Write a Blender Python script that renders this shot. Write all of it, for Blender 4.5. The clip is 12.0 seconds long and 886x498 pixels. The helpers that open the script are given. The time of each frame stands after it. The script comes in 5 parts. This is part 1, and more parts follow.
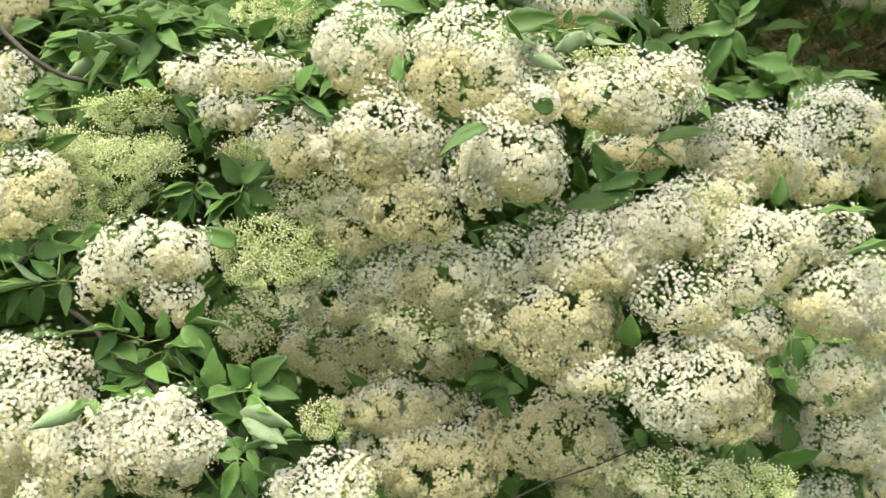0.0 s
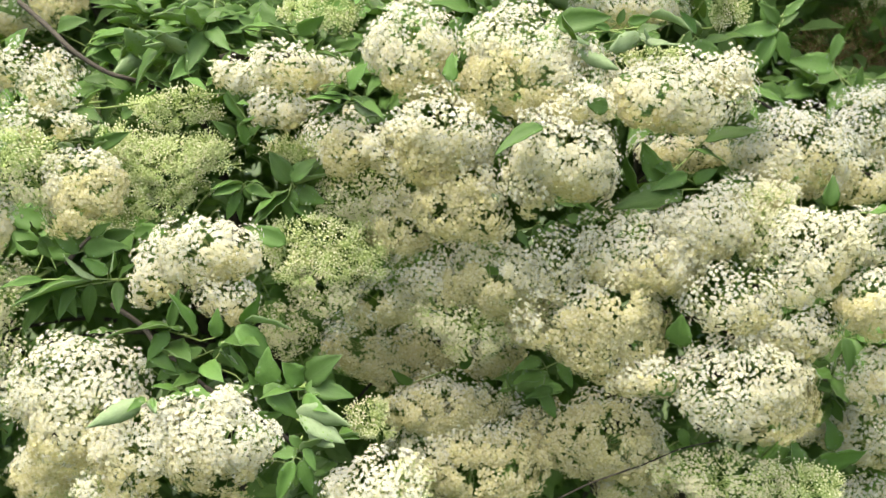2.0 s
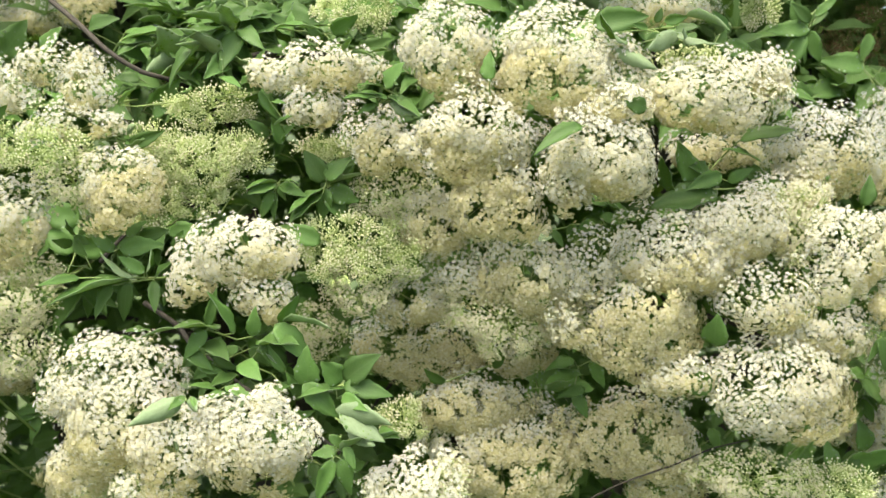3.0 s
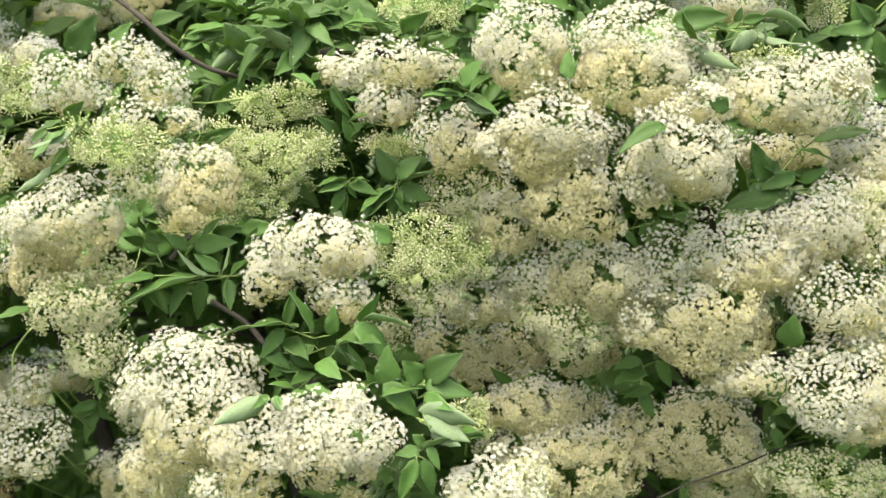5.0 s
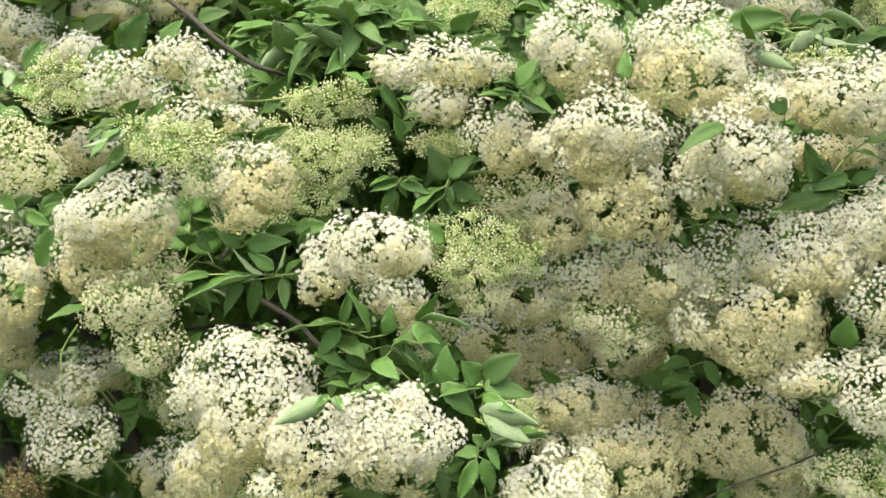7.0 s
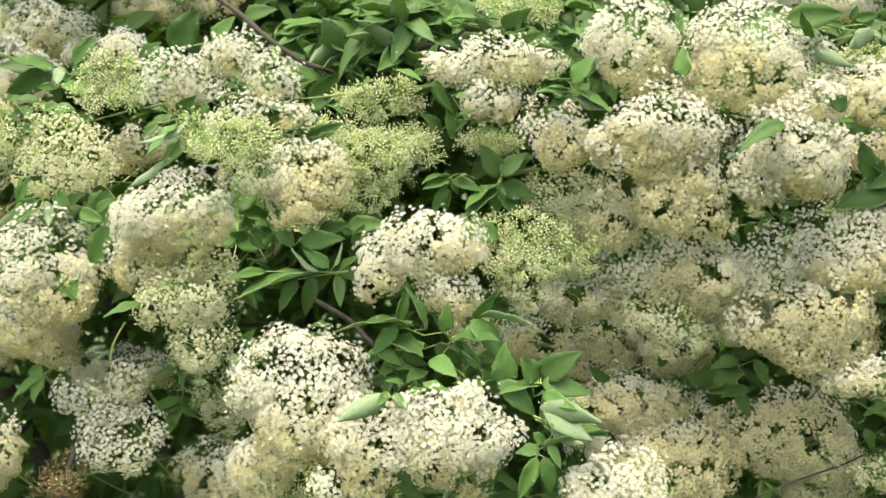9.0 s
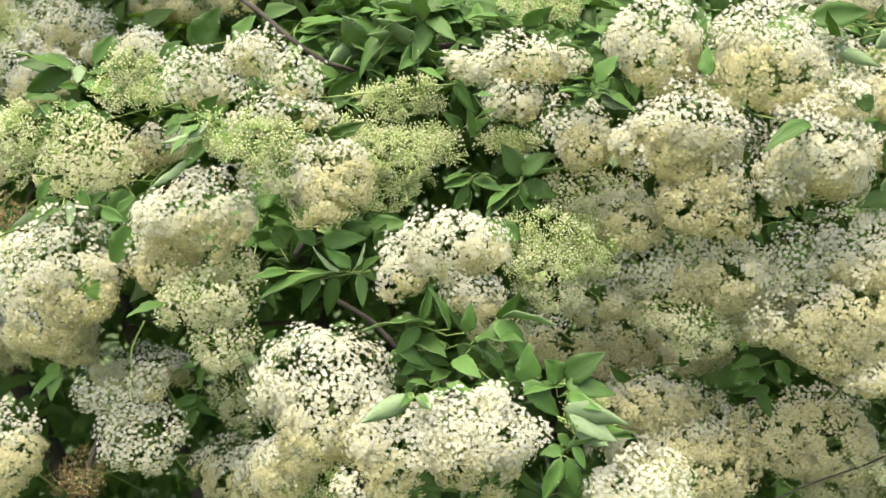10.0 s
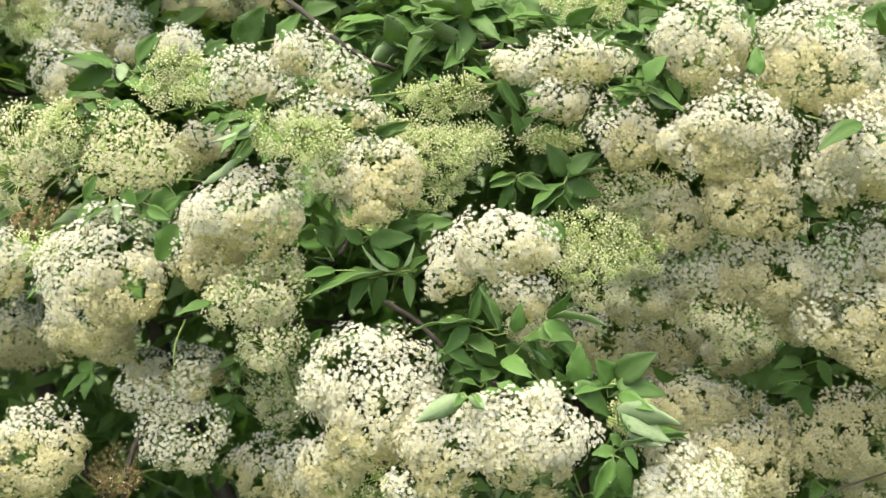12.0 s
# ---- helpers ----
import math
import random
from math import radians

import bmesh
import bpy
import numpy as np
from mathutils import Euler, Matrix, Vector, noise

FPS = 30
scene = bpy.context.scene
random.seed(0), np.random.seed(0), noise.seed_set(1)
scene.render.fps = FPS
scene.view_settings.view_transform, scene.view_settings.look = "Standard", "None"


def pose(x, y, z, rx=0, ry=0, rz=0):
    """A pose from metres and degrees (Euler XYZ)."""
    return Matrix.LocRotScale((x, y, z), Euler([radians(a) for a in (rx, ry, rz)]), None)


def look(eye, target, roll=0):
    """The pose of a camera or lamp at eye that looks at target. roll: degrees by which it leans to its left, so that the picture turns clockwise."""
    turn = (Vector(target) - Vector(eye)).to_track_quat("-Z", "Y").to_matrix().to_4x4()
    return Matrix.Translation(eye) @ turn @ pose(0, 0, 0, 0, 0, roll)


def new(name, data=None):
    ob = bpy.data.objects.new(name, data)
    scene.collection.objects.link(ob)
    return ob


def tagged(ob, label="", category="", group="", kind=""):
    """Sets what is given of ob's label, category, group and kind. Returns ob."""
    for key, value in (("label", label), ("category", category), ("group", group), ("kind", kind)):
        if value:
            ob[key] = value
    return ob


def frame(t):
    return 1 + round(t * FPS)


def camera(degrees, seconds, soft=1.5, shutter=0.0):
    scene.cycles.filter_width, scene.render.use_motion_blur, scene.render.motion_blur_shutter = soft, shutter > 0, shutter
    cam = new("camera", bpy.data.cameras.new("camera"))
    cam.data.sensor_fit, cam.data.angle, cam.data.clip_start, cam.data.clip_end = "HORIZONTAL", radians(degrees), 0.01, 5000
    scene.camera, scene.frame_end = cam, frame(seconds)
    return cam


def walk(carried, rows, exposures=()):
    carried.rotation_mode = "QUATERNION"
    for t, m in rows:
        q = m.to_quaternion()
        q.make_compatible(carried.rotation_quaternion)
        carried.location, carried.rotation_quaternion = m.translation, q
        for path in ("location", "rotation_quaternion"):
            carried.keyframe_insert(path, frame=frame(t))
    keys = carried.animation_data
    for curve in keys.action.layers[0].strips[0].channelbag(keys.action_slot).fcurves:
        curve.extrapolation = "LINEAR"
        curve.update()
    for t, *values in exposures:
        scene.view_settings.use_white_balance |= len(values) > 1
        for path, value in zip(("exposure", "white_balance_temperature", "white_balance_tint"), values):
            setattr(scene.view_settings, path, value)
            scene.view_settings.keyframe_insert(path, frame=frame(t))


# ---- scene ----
# ---- camera and its slide along the shrub ----
cam = camera(49.0, 12.0, soft=1.3)
cam.data.dof.use_dof, cam.data.dof.focus_distance, cam.data.dof.aperture_fstop = True, 1.15, 5.6
METRES, EYE, TILT, LEAN, TURN = 0.43, 1.5, -8.0, 0.0, 0.0
EXPOSURE, KELVIN, TINT = 2.33, 7000, 0
ROWS = [
    (0.0, 0.0, 0.0, 0.0, -0.0, 0.0, -0.0),
    (0.5, -0.0299, -0.0014, 0.0111, 0.04, -0.2, -0.15),
    (1.0, -0.073, -0.0003, -0.0044, -0.09, 0.06, -0.12),
    (1.5, -0.1054, 0.0008, 0.0109, -0.09, -0.23, -0.25),
    (2.0, -0.1443, -0.0014, 0.0031, 0.04, -0.11, -0.21),
    (2.5, -0.1965, -0.0017, 0.0173, -0.05, -0.38, -0.33),
    (3.0, -0.2464, 0.0003, 0.003, 0.07, -0.17, -0.31),
    (5.0, -0.478, 0.0125, 0.0062, -0.24, -0.33, -0.59),
    (5.5, -0.5194, 0.0136, 0.013, -0.42, -0.48, -0.72),
    (6.0, -0.561, 0.0156, 0.0119, -0.47, -0.48, -0.75),
    (6.5, -0.6007, 0.0164, 0.0118, -0.4, -0.51, -0.81),
    (8.5, -0.7595, 0.0294, 0.0048, -0.54, -0.5, -0.92),
    (9.0, -0.7917, 0.0297, -0.0034, -0.31, -0.39, -0.94),
    (9.5, -0.8184, 0.033, -0.0005, -0.19, -0.46, -0.96),
    (10.0, -0.8409, 0.0391, 0.0098, -0.02, -0.7, -0.99),
    (10.5, -0.8906, 0.0375, 0.015, -0.3, -0.79, -1.07),
    (11.0, -0.929, 0.0394, 0.0038, -0.35, -0.61, -1.03),
    (11.5, -0.944, 0.0395, 0.0093, -0.06, -0.75, -1.07),
    (12.0, -0.9767, 0.0436, 0.0115, -0.07, -0.82, -1.14),
]
walk(cam, [(t, pose(0, 0, EYE, TILT, LEAN, TURN) @ pose(METRES * x, METRES * y, METRES * z, 90 + pitch, roll, yaw)) for t, x, y, z, yaw, pitch, roll in ROWS],
     exposures=[(0.0, EXPOSURE, KELVIN, TINT), (12.0, EXPOSURE - 0.10, KELVIN, TINT)])

# ---- daylight: a high sun over the camera's shoulder, and the sky ----
SUN_TO = Vector((-0.16, -0.29, 0.94)).normalized()
world = bpy.data.worlds.new("sky")
scene.world = world
world.use_nodes = True
wn = world.node_tree
sky = wn.nodes.new("ShaderNodeTexSky")
sky.sky_type = "NISHITA"
sky.sun_disc = False
sky.air_density, sky.dust_density, sky.ozone_density = 0.65, 6.5, 0.75
sky.sun_elevation = math.asin(SUN_TO.z)
sky.sun_rotation = math.atan2(SUN_TO.x, SUN_TO.y)
wn.nodes["Background"].inputs[1].default_value = 0.15
wn.links.new(sky.outputs[0], wn.nodes["Background"].inputs[0])
sun = new("sun", bpy.data.lights.new("sun", "SUN"))
sun.data.energy = 0.31
sun.data.angle = radians(8)
sun.data.color = (0.965, 0.985, 1.0)
sun.matrix_world = look(SUN_TO * 30, (0, 0, 0))

# ---- materials ----


def material(name, base, rough=0.6, spread=0.25, grain=0.0, scale=60.0, bump=0.0, translucent=None, share=0.35,
             island=False, second=None):
    """A procedural surface: base colour varied from piece to piece and by noise, with optional bump and translucency."""
    m = bpy.data.materials.new(name)
    m.use_nodes = True
    nt = m.node_tree
    n, l = nt.nodes, nt.links
    bsdf = n["Principled BSDF"]
    out = n["Material Output"]
    bsdf.inputs["Roughness"].default_value = rough
    bsdf.inputs["Specular IOR Level"].default_value = 0.24
    if island:
        pick = n.new("ShaderNodeNewGeometry").outputs["Random Per Island"]
    else:
        pick = n.new("ShaderNodeObjectInfo").outputs["Random"]
    ramp = n.new("ShaderNodeMix")
    ramp.data_type = "RGBA"
    dark = [c * (1 - spread) for c in base]
    light = second if second else [min(0.95, c * (1 + spread)) for c in base]
    ramp.inputs[6].default_value = (*dark, 1)
    ramp.inputs[7].default_value = (*light, 1)
    l.new(pick, ramp.inputs[0])
    colour = ramp.outputs[2]
    coords = n.new("ShaderNodeTexCoord")
    if grain:
        fine = n.new("ShaderNodeTexNoise")
        fine.inputs["Scale"].default_value = scale
        fine.inputs["Detail"].default_value = 5
        l.new(coords.outputs["Object"], fine.inputs["Vector"])
        coarse = n.new("ShaderNodeTexNoise")
        coarse.inputs["Scale"].default_value = scale * 0.13
        l.new(coords.outputs["Object"], coarse.inputs["Vector"])
        both = n.new("ShaderNodeMath")
        both.operation = "ADD"
        l.new(fine.outputs[0], both.inputs[0])
        l.new(coarse.outputs[0], both.inputs[1])
        span = n.new("ShaderNodeMapRange")
        span.inputs[1].default_value, span.inputs[2].default_value = 0.6, 1.4
        span.inputs[3].default_value, span.inputs[4].default_value = 1 - grain, 1 + grain
        l.new(both.outputs[0], span.inputs[0])
        times = n.new("ShaderNodeVectorMath")
        times.operation = "SCALE"
        l.new(colour, times.inputs[0])
        l.new(span.outputs[0], times.inputs["Scale"])
        colour = times.outputs[0]
        if bump:
            relief = n.new("ShaderNodeBump")
            relief.inputs["Strength"].default_value = bump
            relief.inputs["Distance"].default_value = 0.002
            l.new(fine.outputs[0], relief.inputs["Height"])
            l.new(relief.outputs[0], bsdf.inputs["Normal"])
    l.new(colour, bsdf.inputs["Base Color"])
    if translucent:
        glow = n.new("ShaderNodeBsdfTranslucent")
        glow.inputs[0].default_value = (*translucent, 1)
        mix = n.new("ShaderNodeMixShader")
        mix.inputs[0].default_value = share
        l.new(bsdf.outputs[0], mix.inputs[1])
        l.new(glow.outputs[0], mix.inputs[2])
        l.new(mix.outputs[0], out.inputs["Surface"])
    return m


def leaf_material(name, base, spread, rough, vein, translucent, share):
    """A leaf blade: midrib and side veins along the blade's own coordinates, mottling, soft relief."""
    m = material(name, base, rough, spread, 0.22, 90.0, 0.0, translucent, share)
    n, l = m.node_tree.nodes, m.node_tree.links
    bsdf = n["Principled BSDF"]
    uv = n.new("ShaderNodeUVMap")
    uv.uv_map = "blade"
    split = n.new("ShaderNodeSeparateXYZ")
    l.new(uv.outputs[0], split.inputs[0])
    side = n.new("ShaderNodeMath")
    side.operation = "ABSOLUTE"
    l.new(split.outputs[0], side.inputs[0])
    slant = n.new("ShaderNodeMath")
    slant.operation = "MULTIPLY_ADD"
    slant.inputs[1].default_value = -0.45
    l.new(side.outputs[0], slant.inputs[0])
    l.new(split.outputs[1], slant.inputs[2])
    freq = n.new("ShaderNodeMath")
    freq.operation = "MULTIPLY"
    freq.inputs[1].default_value = 52.0
    l.new(slant.outputs[0], freq.inputs[0])
    wave = n.new("ShaderNodeMath")
    wave.operation = "SINE"
    l.new(freq.outputs[0], wave.inputs[0])
    veins = n.new("ShaderNodeMapRange")
    veins.inputs[1].default_value, veins.inputs[2].default_value = 0.86, 1.0
    l.new(wave.outputs[0], veins.inputs[0])
    rib = n.new("ShaderNodeMapRange")
    rib.inputs[1].default_value, rib.inputs[2].default_value = 0.09, 0.02
    l.new(side.outputs[0], rib.inputs[0])
    most = n.new("ShaderNodeMath")
    most.operation = "MAXIMUM"
    l.new(veins.outputs[0], most.inputs[0])
    l.new(rib.outputs[0], most.inputs[1])
    soft = n.new("ShaderNodeMath")
    soft.operation = "MULTIPLY"
    soft.inputs[1].default_value = 0.16
    l.new(most.outputs[0], soft.inputs[0])
    tint = n.new("ShaderNodeMix")
    tint.data_type = "RGBA"
    tint.inputs[7].default_value = (*vein, 1)
    l.new(soft.outputs[0], tint.inputs[0])
    l.new(bsdf.inputs["Base Color"].links[0].from_socket, tint.inputs[6])
    l.new(tint.outputs[2], bsdf.inputs["Base Color"])
    relief = n.new("ShaderNodeBump")
    relief.inputs["Strength"].default_value = 0.09
    relief.inputs["Distance"].default_value = 0.0006
    relief.invert = True
    l.new(wave.outputs[0], relief.inputs["Height"])
    l.new(relief.outputs[0], bsdf.inputs["Normal"])
    return m


# Translucent petal tints lean olive: green light bounced into the shade is coloured in.
PETAL_WHITE = material("petal_white", (0.595, 0.603, 0.58), 0.85, 0.05, second=(0.64, 0.648, 0.63), translucent=(0.62, 0.635, 0.51), share=0.50, island=True)
PETAL_CREAM = material("petal_cream", (0.59, 0.572, 0.44), 0.85, 0.05, second=(0.64, 0.624, 0.50), translucent=(0.595, 0.57, 0.32), share=0.54, island=True)
ANTHER = material("anther_pollen", (0.66, 0.60, 0.40), 0.8, 0.10, translucent=(0.66, 0.57, 0.32), share=0.35, island=True)
# Inner florets: yellowish of themselves, deepened to khaki for the shade among outer florets.
INNER_SHADE = material("inner_floret_shaded", (0.50, 0.47, 0.27), 0.85, 0.06, second=(0.55, 0.52, 0.32), translucent=(0.54, 0.50, 0.22), share=0.50, island=True)
BUD_GREEN = material("bud_green", (0.55, 0.61, 0.30), 0.6, 0.08, second=(0.64, 0.69, 0.40), translucent=(0.5, 0.55, 0.18), share=0.3, island=True)
BUD_STALK = material("young_stalk", (0.42, 0.51, 0.20), 0.55, 0.15, translucent=(0.39, 0.49, 0.12), share=0.25)
RAY_PALE = material("pale_flower_stalk", (0.26, 0.30, 0.12), 0.6, 0.15, translucent=(0.36, 0.40, 0.12), share=0.2)
BUD_CREAM = material("bud_cream", (0.70, 0.68, 0.42), 0.6, 0.15, second=(0.80, 0.78, 0.58), translucent=(0.7, 0.68, 0.35), share=0.2, island=True)
DRIED = material("dried_floret", (0.15, 0.10, 0.045), 0.85, 0.4, second=(0.23, 0.16, 0.075), island=True)
STALK = material("green_stalk", (0.20, 0.27, 0.09), 0.55, 0.2, 0.2, 200.0, translucent=(0.3, 0.4, 0.08), share=0.15)
LEAF_TOP = leaf_material("leaf_upper", (0.068, 0.132, 0.034), 0.42, 0.50, (0.16, 0.24, 0.09), (0.28, 0.46, 0.05), 0.36)
LEAF_UNDER = leaf_material("leaf_underside", (0.165, 0.225, 0.12), 0.2, 0.6, (0.25, 0.33, 0.17), (0.26, 0.42, 0.04), 0.25)
BARK = material("twig_bark", (0.052, 0.045, 0.036), 0.85, 0.25, 0.35, 160.0, 0.8)
SOIL = material("grassy_soil", (0.045, 0.065, 0.022), 0.95, 0.0, 0.5, 9.0, 0.6)

# ---- building kit ----


def tri_mesh(name, verts, tris, mats, slots, smooth=False):
    me = bpy.data.meshes.new(name)
    verts = np.asarray(verts, np.float32)
    tris = np.asarray(tris, np.int32)
    me.vertices.add(len(verts))
    me.vertices.foreach_set("co", verts.ravel())
    me.loops.add(tris.size)
    me.loops.foreach_set("vertex_index", tris.ravel())
    me.polygons.add(len(tris))
    me.polygons.foreach_set("loop_start", np.arange(0, tris.size, 3, dtype=np.int32))
    for mat in mats:
        me.materials.append(mat)
    me.polygons.foreach_set("material_index", np.asarray(slots, np.int32))
    me.polygons.foreach_set("use_smooth", np.full(len(tris), smooth))
    me.update(calc_edges=True)
    return me


def part(name, data, parent, label="", kind=""):
    ob = new(name, data)
    ob.parent = parent
    return tagged(ob, label, kind=kind)


class Pile:
    """Collects triangles for one mesh."""

    def __init__(self):
        self.v, self.t, self.m, self.n = [], [], [], 0

    def add(self, verts, tris, slots):
        self.v.append(verts)
        self.t.append(np.asarray(tris) + self.n)
        self.m.append(slots)
        self.n += len(verts)

    def copies(self, verts, tris, slots, place, axes):
        """The same small form many times: place (k, 3), axes (k, 3, 3) with the form's x, y, z as rows."""
        k, nv = len(place), len(verts)
        if not k:
            return
        v = np.einsum("vi,kij->kvj", verts, axes) + place[:, None]
        t = (np.asarray(tris)[None] + (np.arange(k) * nv)[:, None, None]).reshape(-1, 3)
        self.add(v.reshape(-1, 3), t, np.tile(slots, k))

    def sticks(self, a, b, r0, r1, slot):
        """Thin three-sided stalks from points a to points b."""
        a, b = np.asarray(a, float), np.asarray(b, float)
        k = len(a)
        if not k:
            return
        d = b - a
        d /= np.linalg.norm(d, axis=1, keepdims=True) + 1e-9
        s = np.cross(d, (0.31, 0.17, 0.93))
        s /= np.linalg.norm(s, axis=1, keepdims=True) + 1e-9
        u = np.cross(d, s)
        ring = [s * math.cos(q) + u * math.sin(q) for q in (0, 2.094, 4.189)]
        v = np.stack([a + ring[i] * r0 for i in range(3)] + [b + ring[i] * r1 for i in range(3)], 1)
        base = np.array([(0, 1, 4), (0, 4, 3), (1, 2, 5), (1, 5, 4), (2, 0, 3), (2, 3, 5)])
        t = (base[None] + (np.arange(k) * 6)[:, None, None]).reshape(-1, 3)
        self.add(v.reshape(-1, 3), t, np.full(6 * k, slot))

    def mesh(self, name, mats, smooth=False):
        if not self.v:
            return None
        return tri_mesh(name, np.concatenate(self.v), np.concatenate(self.t), mats, np.concatenate(self.m), smooth)


def tube(points, radii, sides=8, knots=0.0, rng=None):
    """A round stem through the points, with rounded ends and slightly swollen knots."""
    pts = [Vector(p) for p in points]
    fine, rad = [], []
    for i in range(len(pts) - 1):
        p0, p1, p2, p3 = pts[max(i - 1, 0)], pts[i], pts[i + 1], pts[min(i + 2, len(pts) - 1)]
        for j in range(6):
            s = j / 6
            fine.append(0.5 * (2 * p1 + (p2 - p0) * s + (2 * p0 - 5 * p1 + 4 * p2 - p3) * s * s + (3 * p1 - p0 - 3 * p2 + p3) * s ** 3))
            r = radii[i] + (radii[i + 1] - radii[i]) * s
            rad.append(r * (1 + (knots * rng.uniform(-0.4, 1) if rng is not None else 0)))
    fine.append(pts[-1])
    rad.append(radii[-1])
    verts, tris = [], []
    for i, p in enumerate(fine):
        d = (fine[min(i + 1, len(fine) - 1)] - fine[max(i - 1, 0)]).normalized()
        s = d.cross(Vector((0.21, 0.37, 0.9))).normalized()
        u = d.cross(s)
        for k in range(sides):
            q = 2 * math.pi * k / sides
            verts.append(p + (s * math.cos(q) + u * math.sin(q)) * rad[i])
    for i in range(len(fine) - 1):
        for k in range(sides):
            a, b = i * sides + k, i * sides + (k + 1) % sides
            tris += [(a, b, b + sides), (a, b + sides, a + sides)]
    for i, end in ((0, 0), (len(fine) - 1, 1)):
        d = (fine[1] - fine[0]) if end == 0 else (fine[-2] - fine[-1])
        verts.append(fine[i] - d.normalized() * rad[i] * 0.6)
        c = len(verts) - 1
        for k in range(sides):
            a, b = i * sides + k, i * sides + (k + 1) % sides
            tris.append((c, b, a) if end == 0 else (c, a, b))
    return verts, tris


def tube_mesh(name, points, radii, mat, sides=8, knots=0.0, rng=None):
    v, t = tube(points, radii, sides, knots, rng)
    return tri_mesh(name, v, t, [mat], np.zeros(len(t)), True)


# ---- small forms of the flowers (unit size: one floret reaches 1 from its middle) ----
def floret_form():
    v, t, m = [(0, 0, 0.0)], [], []
    for i in range(5):
        q = 2 * math.pi * i / 5
        for r, dq, z in ((0.60, -0.36, 0.06), (1.0, 0.0, -0.10), (0.60, 0.36, 0.06)):
            v.append((r * math.cos(q + dq), r * math.sin(q + dq), z))
        a = 1 + 3 * i
        t += [(0, a, a + 1), (0, a + 1, a + 2)]
        m += [0, 0]
    # stamens between the petals: filaments that widen to a pollen-laden anther
    for i in range(5):
        q = 2 * math.pi * (i + 0.5) / 5
        a = len(v)
        v += [(0.06 * math.cos(q), 0.06 * math.sin(q), 0.05)]
        v += [(r * math.cos(q + dq), r * math.sin(q + dq), z) for r, dq, z in ((0.60, -0.17, 0.34), (0.60, 0.17, 0.36))]
        t.append((a, a + 1, a + 2))
        m.append(1)
    return np.array(v), np.array(t), np.array(m)


def bud_form(slot):
    ring = [(math.cos(math.pi * k / 2), math.sin(math.pi * k / 2), 0.1) for k in range(4)]
    t = [(0, 2 + k, 2 + (k + 1) % 4) for k in range(4)] + [(1, 2 + (k + 1) % 4, 2 + k) for k in range(4)]
    return np.array([(0, 0, 1), (0, 0, -0.9)] + ring), np.array(t), np.full(8, slot)


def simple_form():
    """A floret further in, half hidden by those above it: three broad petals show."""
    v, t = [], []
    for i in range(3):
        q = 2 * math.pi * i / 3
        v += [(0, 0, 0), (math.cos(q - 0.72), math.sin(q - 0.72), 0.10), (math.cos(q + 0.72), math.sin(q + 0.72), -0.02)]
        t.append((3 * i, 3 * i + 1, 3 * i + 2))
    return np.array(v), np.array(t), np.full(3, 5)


SIMPLE = simple_form()
SIMPLE_PALE = (SIMPLE[0], SIMPLE[1], np.full(3, 6))
FLORET = floret_form()
FLORET_CREAM = (FLORET[0], FLORET[1], np.where(FLORET[2] == 0, 6, FLORET[2]))
BUD_A, BUD_B = bud_form(3), bud_form(4)
FAR_FLORET, FAR_CREAM = ((f[0][:16], f[1][:10], f[2][:10]) for f in (FLORET, FLORET_CREAM))
HEADS = []
FLORET_MESH = {m.name: tri_mesh("floret", *FLORET[:2], [m, ANTHER], FLORET[2]) for m in (PETAL_WHITE, PETAL_CREAM, DRIED)}
KINDS = {
    # petal, share of open florets, floret radius, spacing of cushions, florets a cushion, length of stalklets, label
    "white": (PETAL_WHITE, 0.97, 0.0034, 0.0162, 12, 0.011, "domed elderflower head, dense open white florets, cream pollen"),
    "cream": (PETAL_WHITE, 0.94, 0.0033, 0.0160, 12, 0.011, "domed cream elderflower head, full-blown florets and yellow pollen"),
    "loose": (PETAL_WHITE, 0.93, 0.0034, 0.0178, 11, 0.012, "loose white elderflower head with gaps between sprays"),
    "mixed": (PETAL_CREAM, 0.55, 0.0031, 0.0168, 13, 0.013, "half-open elderflower head, cream florets among green buds"),
    "bud": (PETAL_CREAM, 0.02, 0.0029, 0.0158, 20, 0.012, "unopened elderflower head of small yellow-green buds"),
    "dried": (DRIED, 0.80, 0.0030, 0.0180, 8, 0.012, "withered brown elderflower head in the shade"),
}


def unit(a):
    return a / (np.linalg.norm(a, axis=-1, keepdims=True) + 1e-9)


def frames_for(z, rng):
    x = unit(np.cross(z, unit(rng.normal(size=z.shape))))
    return np.stack([x, np.cross(z, x), z], 1)


